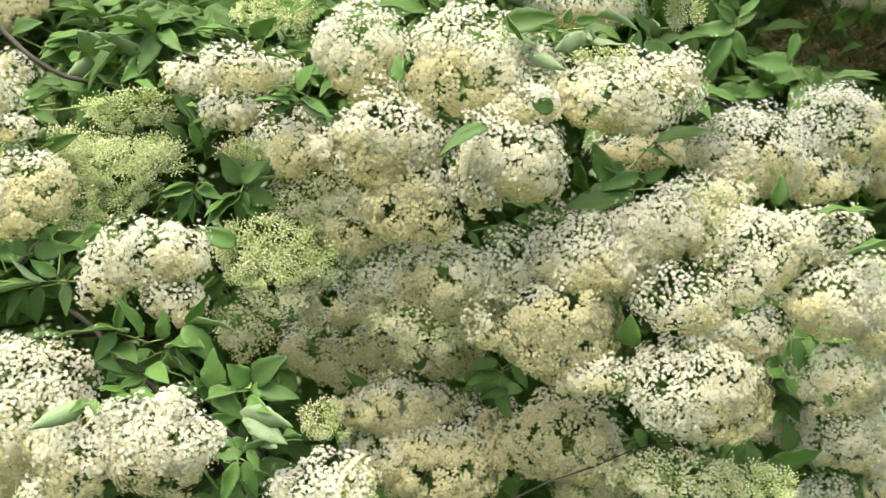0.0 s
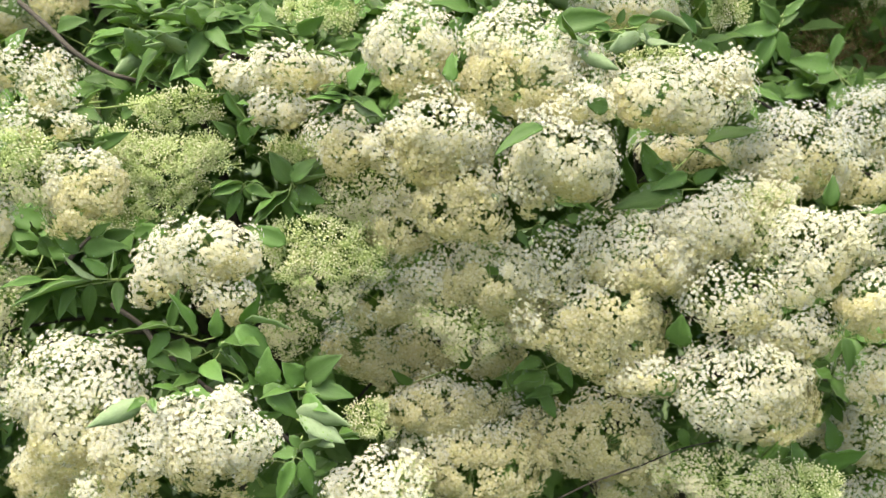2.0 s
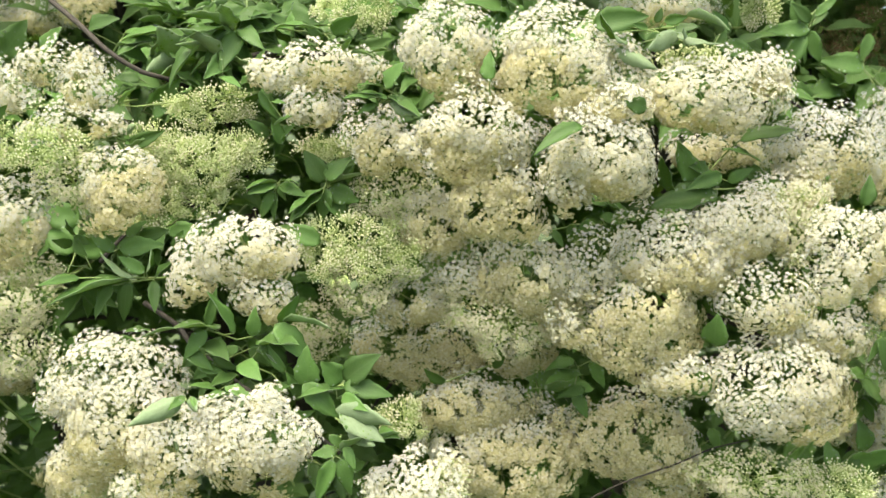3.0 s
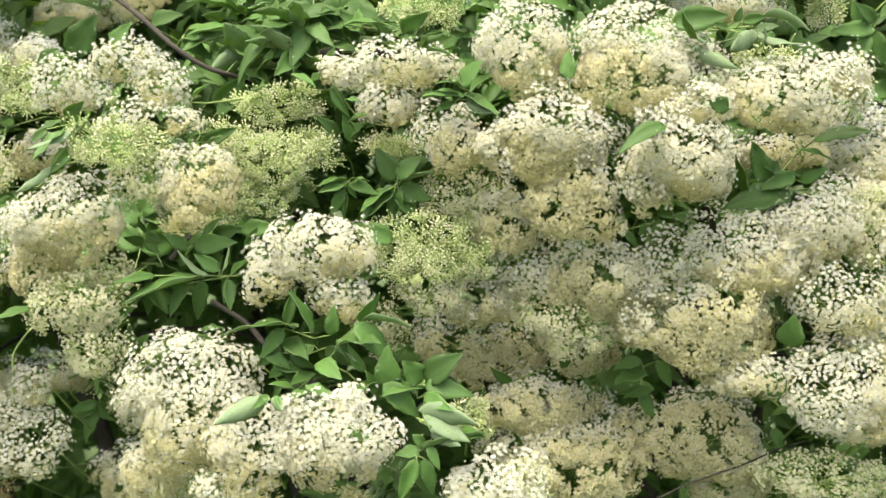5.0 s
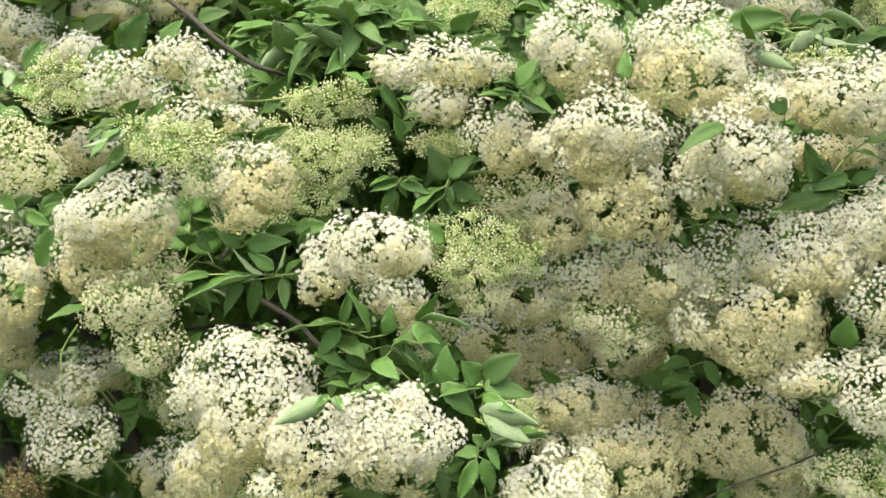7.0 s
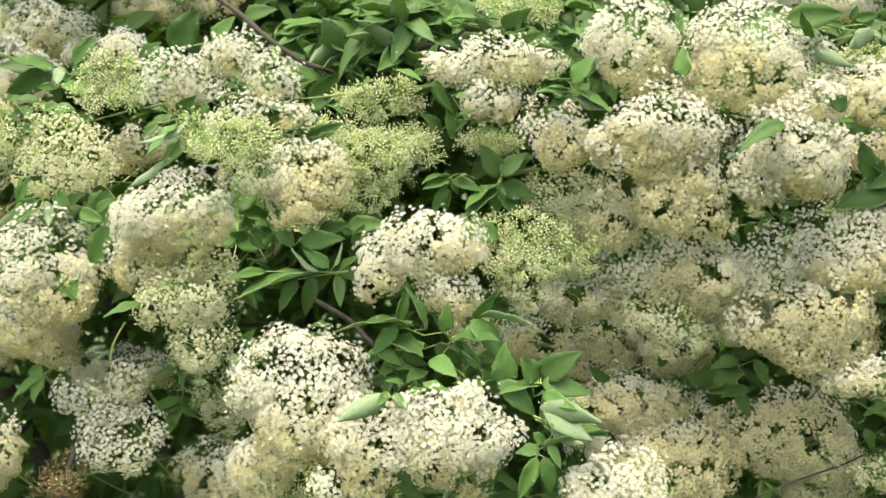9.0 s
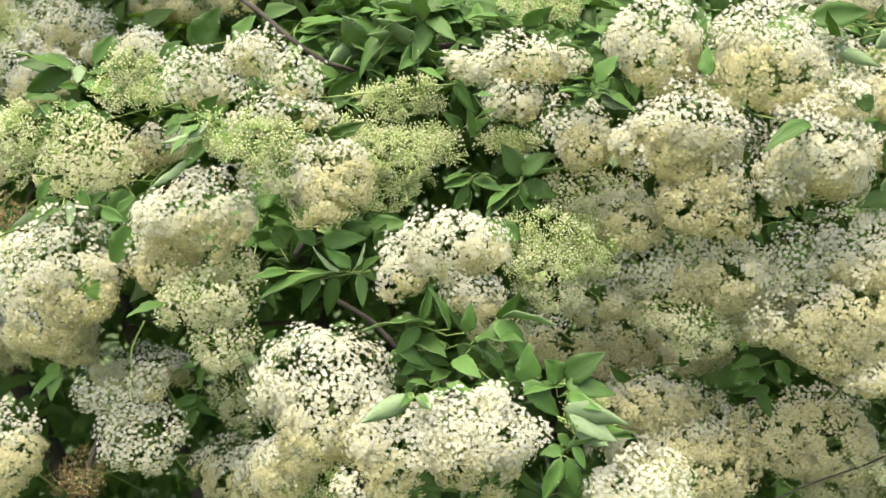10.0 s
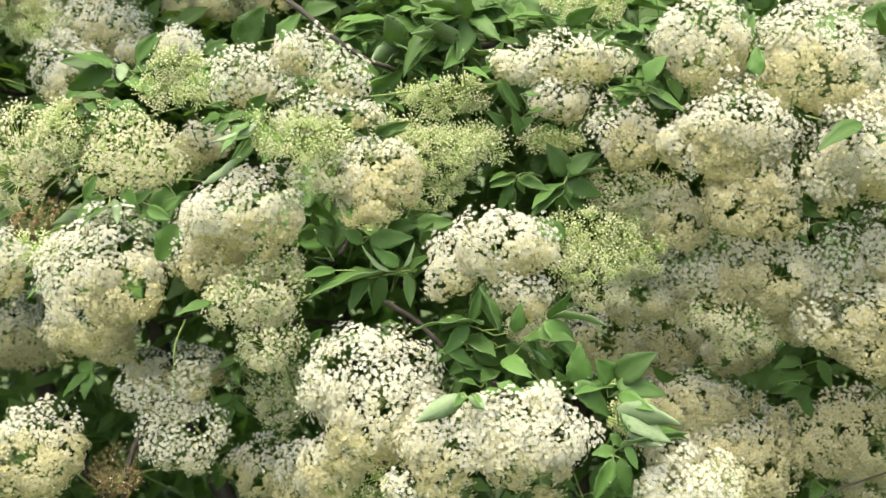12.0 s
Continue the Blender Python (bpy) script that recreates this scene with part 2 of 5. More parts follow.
def flower_head(x, y, z, w, h, kind="white", seed=0, deep=0.0, roll=0.0, lean=0.0, stem=(0.0, 0.2, 0.0), thin=1.0, pieces=False):
    """A corymb whose florets sit on a lumpy dome w by h (half sizes) round (x, y, z), facing out and up; one thing with
    its peduncle, its main rays and the sprays of florets on them."""
    rng = np.random.default_rng(1000 + seed)
    petal, opened, size, step, many, stalk, label = KINDS[kind]
    deep = deep or 0.42 * (w + h)
    axis = unit(np.array([lean, -0.76, 0.62]))
    C = np.array([x, y, z])
    radii = np.array([w, deep, h])
    area = 4 * math.pi * (((w * deep) ** 1.6 + (w * h) ** 1.6 + (deep * h) ** 1.6) / 3) ** (1 / 1.6)
    K = max(24, int(area / step ** 2 * 1.28))
    i = np.arange(K) + 0.5
    phi, th = np.arccos(1 - 2 * i / K), math.pi * (1 + 5 ** 0.5) * i + rng.uniform(0, 6)
    u = np.stack([np.cos(th) * np.sin(phi), np.sin(th) * np.sin(phi), np.cos(phi)], 1)
    u = unit(u + rng.normal(size=u.shape) * 0.35 * step / ((w + h) / 2))
    facing = u @ axis
    u = u[(facing > -0.22) & (rng.random(K) < thin * np.clip((facing + 0.75) * 1.6, 0.35, 1) * np.where(u[:, 2] > 0.42, 0.94, 0.98) * np.where(u[:, 1] > 0.30, 0.25, 1))]
    K = len(u)
    # lumps: five or six main rays push their sprays out by different amounts
    grid = 19 if min(w, h) > 0.045 else 13 if min(w, h) > 0.028 else 8
    li = np.arange(grid) + 0.5
    lp, lt = np.arccos(1 - 2 * li / grid), math.pi * (1 + 5 ** 0.5) * li + rng.uniform(0, 6)
    lobes = unit(np.stack([np.cos(lt) * np.sin(lp), np.sin(lt) * np.sin(lp), np.cos(lp)], 1) + rng.normal(0, 0.16, (grid, 3)))
    count = 10 if min(w, h) > 0.045 else 7 if min(w, h) > 0.028 else 4
    lobes = lobes[np.argsort(-(lobes @ axis))[:count]]
    swell = np.where(lobes[:, 2] > 0.35, rng.uniform(0.82, 1.40, count), rng.uniform(0.82, 1.12, count))
    near = u @ lobes.T
    which = near.argmax(1)
    away = np.arccos(np.clip(near.max(1), -1, 1)) / (0.68 if grid > 13 else 0.85 if grid > 8 else 1.1)
    push = (0.83 + 0.21 * np.sqrt(np.clip(1 - away ** 2, 0, 1)) * swell[which]) * (1 + rng.normal(0, 1, K) * np.where(u[:, 2] > 0, 0.07, 0.04))
    if kind == "bud":
        push = 0.30 + 0.72 * push
        push = push * np.where(away > 0.75, 0.72, 1.06)
    # an uneven outline: slow swells, and sprays that stand out from the crown
    for d in unit(rng.normal(size=(4, 3))):
        push = push * (1 + 0.085 * np.sin(4.6 * (u @ d) + rng.uniform(0, 6.28)))
    push = push * (1 + (rng.random(K) < 0.30) * (u[:, 2] > 0.15) * rng.uniform(0.0, 0.17, K) * min(1.0, 0.05 / h))
    body = u * push[:, None] * radii
    q = radians(roll)
    turn = np.array([[math.cos(q), 0, -math.sin(q)], [0, 1, 0], [math.sin(q), 0, math.cos(q)]])
    body = body @ turn
    # florets low on the front turn cream: pollen, and self-shade put into the colour
    heart = unit(np.array([rng.normal(0.1, 0.40), -0.55, rng.normal(-0.8, 0.2)]))
    cream_shade = np.clip(0.5 + (u @ heart + rng.normal(0, 0.13, count)[which] + rng.normal(0, 0.05, K) - (0.0 if kind == "cream" else 0.85 if kind == "loose" else 0.56)) / 0.60, 0, 1)
    dense = np.clip(0.5 + (u @ heart + rng.normal(0, 0.10, count)[which] - (-0.20 if kind == "cream" else 0.60 if kind == "loose" else 0.26)) / 0.50, 0, 1)
    full = dense > 0.6
    normal = unit((u / radii) @ turn * radii.mean() + np.where(full, 0.3, 0.7)[:, None] * (u - lobes[which]) @ turn + np.where(full, 0.05, 0.25)[:, None] * np.array([0, -0.2, 1.0]))
    node = C + body - normal * stalk
    base = C - axis * np.array([1, 1, 1]) * min(w, h, deep) * 0.55
    mid = base + (node - base) * 0.5 + axis * 0.012

    thing = new("elderflower_head")
    thing.location = C
    tagged(thing, label, "flower head", "flower heads on the elder shrub")
    end = base + np.array(stem) - np.array([0, 0, 0.12 if y < 1.15 or z < 1.2 else 0.0])
    bend = base + np.array([0, 0.05, -0.008])
    ped = tube_mesh("peduncle", [base - C + axis * 0.004, bend - C, (bend + end) / 2 - C, end - C], [0.0014, 0.0015, 0.0017, 0.002], STALK, 6)
    part("peduncle", ped, thing)
    singles = 0
    hop = 1 if kind == "bud" else 2 if kind in ("mixed", "loose") else 5
    green = BUD_STALK if kind in ("bud", "mixed") else RAY_PALE
    mats = [petal, ANTHER if kind != "dried" else DRIED, green, BUD_GREEN, BUD_CREAM, INNER_SHADE if kind != "dried" else DRIED, PETAL_CREAM]
    for r in range(count):
        pick = np.where(which == r)[0]
        if not len(pick):
            continue
        rays, sprays = Pile(), Pile()
        hub = base + (lobes[r] @ turn) * min(w, h, deep) * 0.30
        rays.sticks([base - C], [hub - C], 0.0014, 0.0012, 0)
        joint = mid * 0.45 + hub * 0.55 + rng.normal(0, 0.004, mid.shape)
        some = pick if kind in ("bud", "mixed") else pick[::4]
        rays.sticks(np.repeat([hub - C], len(some), 0), joint[some] - C, 0.0006, 0.0005, 0)
        rays.sticks(joint[some] - C, node[some] - C, 0.0005, 0.0004, 0)
        ray = part("ray", rays.mesh("ray", [green]), thing, kind="stuff")
        for j in pick:
            n = max(3, int(rng.normal(many, many * 0.18) * (0.80 if u[j][2] > 0.42 else 1.32 if full[j] else 0.98)))
            k = np.arange(n) + 0.5
            rr = np.sqrt(k / n) * step * (0.66 if full[j] else 0.77) * rng.uniform(0.88, 1.16)
            aa = k * 2.39996 + rng.uniform(0, 6.28)
            f = frames_for(normal[j][None], rng)[0]
            off = (f[0] * (rr * np.cos(aa))[:, None] + f[1] * (rr * np.sin(aa))[:, None])
            rise = stalk - 0.28 * rr ** 2 / step + rng.normal(0, 0.0009 if full[j] else 0.0021, n) + (rng.random(n) < (0.02 if full[j] else 0.20 if u[j][2] > 0.1 else 0.10)) * rng.exponential(0.004, n)
            spot = node[j] + off + normal[j] * rise[:, None] + rng.normal(0, 0.0008, (n, 3)) - C
            face = unit(normal[j] + off / step * 0.8 + rng.normal(0, 0.13 if full[j] else 0.30, (n, 3)) + (0, -0.10 - 0.5 * max(0.0, u[j][2]), 0.0 if full[j] else 0.10))
            sprays.sticks(np.repeat([node[j] - C], len(spot[::hop]), 0), spot[::hop], 0.0004, 0.00025, 2)
            big = size * rng.uniform(0.82, 1.08, n) * (1 - 0.13 * dense[j])
            ax = frames_for(face, rng) * big[:, None, None]
            local = min(1.0, max(0.0, opened + rng.normal(0, 0.12)))
            openf = rng.random(n) < local
            was_open = openf.copy()
            creamy = (rng.random(n) < cream_shade[j]) & (kind in ("white", "cream", "loose"))
            if pieces:
                # the outermost florets of the nearest heads are pieces of their own
                for f in np.where(openf)[0][:4 if u[j][1] < 0 and kind != "bud" else 0]:
                    if singles < 180:
                        singles += 1
                        openf[f] = False
                        single = part("floret", FLORET_MESH[(PETAL_CREAM if creamy[f] else petal).name], ray)
                        single.matrix_local = Matrix.Translation(spot[f]) @ Matrix(ax[f].T.tolist()).to_4x4()
            far = y > 1.42
            sprays.copies(*(FAR_CREAM if far else FLORET_CREAM), spot[openf & creamy], ax[openf & creamy])
            sprays.copies(*(FAR_FLORET if far else FLORET), spot[openf & ~creamy], ax[openf & ~creamy])
            rest = ~was_open
            if kind != "bud":
                # filler florets behind; where the head is creamiest, shade is coloured in as khaki
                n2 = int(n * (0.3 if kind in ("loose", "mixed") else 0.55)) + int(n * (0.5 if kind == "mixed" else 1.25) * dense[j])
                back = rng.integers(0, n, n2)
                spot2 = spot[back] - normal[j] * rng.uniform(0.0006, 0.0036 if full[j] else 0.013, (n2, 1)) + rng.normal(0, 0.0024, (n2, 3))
                sprays.copies(*(SIMPLE if (cream_shade[j] > 0.65 and kind != "mixed") or kind == "dried" else SIMPLE_PALE), spot2, frames_for(unit(face[back] + rng.normal(0, 0.15 if full[j] else 0.25, (n2, 3))), rng) * size * (0.86 if full[j] else 0.80))
            form = BUD_B if (kind in ("white", "loose", "cream") or rng.random() < 0.25) else BUD_A
            sprays.copies(*form, spot[rest], ax[rest] * (0.52 if kind == "bud" else 0.45))
        part("floret_spray", sprays.mesh("floret_spray", mats), ray, kind="stuff")
    HEADS.append((x, y, z, w, h))
    return thing


# ---- leaves ----
def leaflet_mesh(seed):
    """One leaflet of unit length along y: pointed, toothed, folded along the midrib, with a paler underside."""
    rng = np.random.default_rng(seed)
    rows, wide = 11, rng.uniform(0.19, 0.25)
    fold, droop, twist, wavy = rng.uniform(0.12, 0.60), rng.uniform(-0.05, 0.42), rng.uniform(-0.6, 0.6), rng.uniform(0.02, 0.06)
    cross = np.array([-1, -0.55, 0, 0.55, 1.0])
    top, uv = [], []
    for i in range(rows):
        s = i / (rows - 1)
        wdt = wide * (s + 0.004) ** 0.62 * (1 - s) ** 1.05 / 0.34 + 0.003
        if 0 < i < rows - 1:
            wdt *= 1.06 if i % 2 else 0.95
        for c in cross:
            a = twist * s
            xx, zz = c * wdt, abs(c) ** 1.4 * wdt * fold + wavy * math.sin(13 * s + 2.5 * c) * abs(c) * (1 - s) ** 0.3
            top.append((xx * math.cos(a) - zz * math.sin(a), s * (1 - 0.15 * droop) , xx * math.sin(a) + zz * math.cos(a) - droop * s * s))
            uv.append((c, s))
    n = len(top)
    verts = top + [(px, py, pz - 0.011) for px, py, pz in top]
    quads = []
    for i in range(rows - 1):
        for k in range(4):
            a = i * 5 + k
            quads.append((a, a + 1, a + 6, a + 5))
    rim = [i * 5 for i in range(rows)] + [(rows - 1) * 5 + k for k in range(1, 5)] + [i * 5 + 4 for i in range(rows - 2, -1, -1)] + [3, 2, 1]
    faces = quads + [(d + n, c + n, b + n, a + n) for a, b, c, d in quads]
    slots = [0] * len(quads) + [1] * len(quads)
    for a, b in zip(rim, rim[1:] + rim[:1]):
        faces.append((a, b, b + n, a + n))
        slots.append(1)
    me = bpy.data.meshes.new("leaflet")
    me.from_pydata(verts, [], faces)
    me.materials.append(LEAF_TOP)
    me.materials.append(LEAF_UNDER)
    me.polygons.foreach_set("material_index", slots)
    me.polygons.foreach_set("use_smooth", [True] * len(faces))
    layer = me.uv_layers.new(name="blade")
    for loop in me.loops:
        layer.data[loop.index].uv = (uv[loop.vertex_index % n][0] , uv[loop.vertex_index % n][1])
    me.update()
    return me


LEAFLETS = [leaflet_mesh(s) for s in range(14)]
LEAF_GROUP = "leaves of the elder shrub"


def basis(along, facing):
    y = Vector(along).normalized()
    zv = Vector(facing)
    zv = (zv - y * zv.dot(y)).normalized()
    return Matrix((y.cross(zv), y, zv)).transposed().to_4x4()


def leaf(bx, by, bz, tx, ty, tz, pairs=2, size=0.075, face=(0.0, -0.45, 0.9), seed=0, label="mid-green elder leaf with pointed toothed leaflets", tail=None):
    """A compound leaf from its base to its tip: a rachis with opposite pairs of leaflets and one at the end."""
    rng = np.random.default_rng(5000 + seed)
    b, t = Vector((bx, by, bz)), Vector((tx, ty, tz))
    length = (t - b).length
    thing = new("elder_leaf")
    thing.matrix_world = Matrix.Translation(b) @ basis(t - b, face)
    tagged(thing, label, "leaf", LEAF_GROUP)
    stalk_len = max(0.02, length - size * 0.9)
    sag = rng.uniform(0.02, 0.10) * length
    pts = [(0, stalk_len * s, sag * (s - s * s) * 2) for s in (0, 0.35, 0.7, 1)]
    radii = [0.0012, 0.0010, 0.0008, 0.0006]
    if tail:
        back = basis(t - b, face).inverted() @ Vector(tail)
        pts, radii = [back, back * 0.5 + Vector((0, 0, 0.01))] + pts, [0.0018, 0.0015] + radii
    part("rachis", tube_mesh("rachis", pts, radii, STALK, 5), thing)

    def blade(s, yaw, tip, roll, sz):
        ob = part("leaflet", LEAFLETS[int(rng.integers(len(LEAFLETS)))], thing)
        ob.matrix_local = pose(0, stalk_len * s, sag * (s - s * s) * 2) @ pose(0, 0, 0, tip, roll, yaw) @ Matrix.Diagonal((sz * rng.uniform(0.9, 1.2), sz, sz, 1))

    blade(1.0, rng.uniform(-12, 12), rng.uniform(-22, 12), rng.uniform(-25, 25), size * rng.uniform(0.95, 1.15))
    for p in range(pairs):
        s = 1.0 - (p + 0.25) / (pairs + 0.6) * 0.95
        for sign in (-1, 1):
            blade(s, -sign * rng.uniform(30, 78), rng.uniform(-40, 28), sign * rng.uniform(-50, 25), size * rng.uniform(0.75, 1.0))
    return thing


FACES = {"c": (0.0, -0.92, 0.35), "u": (0.0, -0.38, 0.92), "U": (0.1, -0.6, 0.75), "p": (0.0, 0.72, -0.62)}


def leaf_with(label, seed, base, *blades):
    """A compound leaf given by its base and its leaflets: foot, tip, the way it faces, its breadth."""
    rng = np.random.default_rng(7000 + seed)
    origin = Vector(base)
    thing = new("elder_leaf")
    thing.location = origin
    tagged(thing, label, "leaf", LEAF_GROUP)
    feet = [Vector(b[:3]) - origin for b in blades]
    last = max(feet, key=lambda f: f.length)
    if last.length > 0.004:
        part("rachis", tube_mesh("rachis", [(0, 0, 0), last * 0.5 + Vector((0, 0.002, 0)), last], [0.0013, 0.0011, 0.0009], STALK, 5), thing)
    for foot, (x0, y0, z0, x1, y1, z1, facing, broad) in zip(feet, blades):
        along = Vector((x1 - x0, y1 - y0, z1 - z0))
        size = along.length
        tilt = Vector(FACES[facing]) + Vector(rng.normal(0, 0.32, 3))
        gap = foot - last * min(1.0, max(0.0, foot.dot(last) / max(last.length_squared, 1e-6)))
        if gap.length > 0.004:
            part("leaflet_stalk", tube_mesh("leaflet_stalk", [foot - gap, foot - gap * 0.5 + Vector((0, 0.001, 0)), foot], [0.0009, 0.0008, 0.0007], STALK, 5), thing)
        ob = part("leaflet", LEAFLETS[int(rng.integers(len(LEAFLETS)))], thing)
        flip = rng.choice((-1, 1))
        ob.matrix_local = Matrix.Translation(foot) @ basis(along, tilt) @ Matrix.Diagonal((size * broad * 0.88 * flip, size, size * 0.8, 1))
    return thing


def join_deep(things, name, label):
    """The leaves that nobody could tell apart, deep in the shrub, as one mesh."""
    bm = bmesh.new()
    for thing in things:
        for ob in thing.children:
            one = ob.data.copy()
            one.transform(thing.matrix_basis @ ob.matrix_basis)
            stalk = one.materials[0] == STALK
            for face in one.polygons:
                face.material_index = 2 if stalk else face.material_index
            bm.from_mesh(one)
            bpy.data.meshes.remove(one)
            bpy.data.objects.remove(ob)
        bpy.data.objects.remove(thing)
    me = bpy.data.meshes.new(name)
    bm.to_mesh(me)
    bm.free()
    for mat in (LEAF_TOP, LEAF_UNDER, STALK):
        me.materials.append(mat)
    return tagged(new(name, me), label, "foliage", kind="stuff")


def twig(label, *points, thick=0.005, end=0.6, mat=None, name="twig"):
    rng = np.random.default_rng(int(abs(points[0][0]) * 1000))
    k = len(points)
    radii = [thick * 0.5 * (1 - (1 - end) * i / (k - 1)) for i in range(k)]
    ob = new(name, tube_mesh(name, points, radii, mat or BARK, 9, 0.12, rng))
    return tagged(ob, label, "twig", "twigs of the elder shrub")

# ---- flower heads: middle, half width and half height in metres ----
flower_head(-0.103, 1.254, 1.572, 0.066, 0.060, "white", 1)
flower_head(0.043, 1.230, 1.550, 0.089, 0.061, "white", 2, lean=0.15)
flower_head(0.217, 1.196, 1.513, 0.085, 0.051, "white", 3, lean=0.1, pieces=True)
flower_head(0.285, 1.198, 1.544, 0.026, 0.029, "white", 4)
flower_head(0.084, 1.187, 1.440, 0.069, 0.073, "white", 5, pieces=True)
flower_head(-0.067, 1.212, 1.465, 0.078, 0.054, "white", 6)
flower_head(-0.044, 1.219, 1.397, 0.059, 0.066, "cream", 7)
flower_head(-0.270, 1.280, 1.549, 0.068, 0.031, "white", 8, lean=-0.1)
flower_head(-0.275, 1.270, 1.502, 0.041, 0.035, "white", 9)
flower_head(-0.194, 1.250, 1.458, 0.045, 0.042, "white", 10)
flower_head(-0.166, 1.297, 1.383, 0.052, 0.043, "mixed", 11)
flower_head(-0.425, 1.321, 1.503, 0.062, 0.027, "bud", 12, lean=0.15, stem=(0.06, 0.2, 0.03))
flower_head(-0.442, 1.295, 1.436, 0.074, 0.035, "bud", 13, stem=(0.06, 0.2, 0.03))
flower_head(-0.371, 1.296, 1.453, 0.031, 0.018, "bud", 14)
flower_head(-0.428, 1.293, 1.391, 0.048, 0.028, "bud", 15)
flower_head(-0.345, 1.167, 1.330, 0.062, 0.043, "white", 17, lean=0.15, pieces=True)
flower_head(-0.409, 1.162, 1.301, 0.031, 0.039, "white", 18, pieces=True)
flower_head(-0.328, 1.160, 1.277, 0.036, 0.035, "white", 19, pieces=True)
flower_head(-0.219, 1.271, 1.317, 0.072, 0.046, "bud", 20, thin=0.75)
flower_head(-0.218, 1.263, 1.259, 0.048, 0.030, "mixed", 21)
flower_head(-0.498, 1.130, 1.146, 0.079, 0.084, "white", 22, pieces=True)
flower_head(-0.415, 1.070, 1.113, 0.056, 0.053, "white", 23, pieces=True)
flower_head(-0.312, 1.064, 1.123, 0.064, 0.060, "white", 24, pieces=True)
flower_head(-0.144, 1.058, 1.070, 0.055, 0.043, "white", 25, pieces=True)
flower_head(-0.105, 1.066, 1.068, 0.029, 0.038, "mixed", 26)
flower_head(0.190, 1.238, 1.316, 0.088, 0.055, "white", 27)
flower_head(0.140, 1.236, 1.225, 0.088, 0.076, "cream", 228)
flower_head(-0.079, 1.284, 1.289, 0.049, 0.042, "loose", 29)
flower_head(0.004, 1.268, 1.277, 0.065, 0.056, "cream", 30)
flower_head(-0.018, 1.284, 1.220, 0.079, 0.045, "mixed", 31)
flower_head(0.274, 1.228, 1.350, 0.064, 0.056, "white", 32)
flower_head(0.346, 1.257, 1.354, 0.043, 0.054, "mixed", 33)
flower_head(0.299, 1.215, 1.265, 0.064, 0.046, "loose", 34)
flower_head(0.400, 1.212, 1.323, 0.055, 0.063, "white", 35)
flower_head(0.482, 1.227, 1.343, 0.057, 0.036, "loose", 36)
flower_head(0.491, 1.193, 1.262, 0.068, 0.051, "white", 37, pieces=True)
flower_head(0.551, 1.200, 1.260, 0.048, 0.061, "white", 38)
flower_head(0.381, 1.219, 1.227, 0.059, 0.043, "white", 39)
flower_head(0.328, 1.215, 1.146, 0.088, 0.073, "white", 40)
flower_head(0.523, 1.220, 1.160, 0.061, 0.051, "white", 41)
flower_head(0.598, 1.239, 1.139, 0.049, 0.077, "white", 42)
flower_head(0.571, 1.389, 1.026, 0.075, 0.051, "white", 43)
flower_head(0.482, 1.379, 1.051, 0.051, 0.032, "white", 44)
flower_head(0.645, 1.402, 0.995, 0.048, 0.048, "white", 45)
flower_head(0.445, 1.435, 1.438, 0.081, 0.070, "white", 46)
flower_head(0.393, 1.390, 1.383, 0.049, 0.036, "white", 47)
flower_head(0.600, 1.483, 1.472, 0.072, 0.071, "white", 48)
flower_head(0.566, 1.463, 1.398, 0.063, 0.035, "cream", 49)
flower_head(0.726, 1.532, 1.411, 0.061, 0.078, "white", 50)
flower_head(-0.143, 1.421, 1.147, 0.095, 0.060, "cream", 51)
flower_head(0.005, 1.388, 1.143, 0.048, 0.032, "cream", 52)
flower_head(-0.068, 1.348, 1.082, 0.080, 0.051, "cream", 53)
flower_head(-0.016, 1.356, 1.012, 0.108, 0.084, "cream", 54)
flower_head(0.167, 1.340, 1.035, 0.087, 0.072, "cream", 55)
flower_head(0.185, 1.200, 1.167, 0.046, 0.028, "white", 56)
flower_head(0.218, 1.350, 0.963, 0.054, 0.031, "cream", 57)
flower_head(0.312, 1.250, 1.012, 0.080, 0.033, "mixed", 58)
flower_head(0.423, 1.240, 1.005, 0.043, 0.029, "bud", 59)
flower_head(0.571, 1.377, 0.939, 0.047, 0.027, "white", 60)
flower_head(0.668, 1.399, 0.943, 0.048, 0.035, "white", 61)
flower_head(-0.160, 1.274, 1.085, 0.031, 0.031, "bud", 62)
flower_head(-0.290, 1.378, 1.183, 0.040, 0.036, "mixed", 63)
flower_head(0.202, 1.445, 1.647, 0.076, 0.033, "white", 64)
flower_head(0.350, 1.464, 1.646, 0.027, 0.032, "bud", 65)
flower_head(0.199, 1.263, 1.565, 0.041, 0.017, "bud", 66)
flower_head(-0.230, 1.378, 1.630, 0.047, 0.030, "bud", 67)
flower_head(0.279, 1.392, 1.439, 0.070, 0.027, "cream", 68)
flower_head(-0.701, 1.640, 1.672, 0.045, 0.040, "cream", 69, stem=(0.03, 0.32, -0.06))
flower_head(-0.643, 1.485, 1.554, 0.031, 0.032, "cream", 70)
flower_head(-0.592, 1.533, 1.510, 0.030, 0.025, "bud", 71, stem=(0.03, 0.32, -0.06))
flower_head(-0.267, 1.375, 1.443, 0.047, 0.019, "bud", 72)
flower_head(0.709, 1.894, 1.612, 0.113, 0.077, "dried", 73, stem=(0.03, 0.32, -0.06))
flower_head(0.819, 1.891, 1.648, 0.097, 0.081, "dried", 74, stem=(0.03, 0.32, -0.06))
flower_head(0.764, 1.773, 1.696, 0.071, 0.026, "mixed", 75, stem=(0.03, 0.32, -0.06))
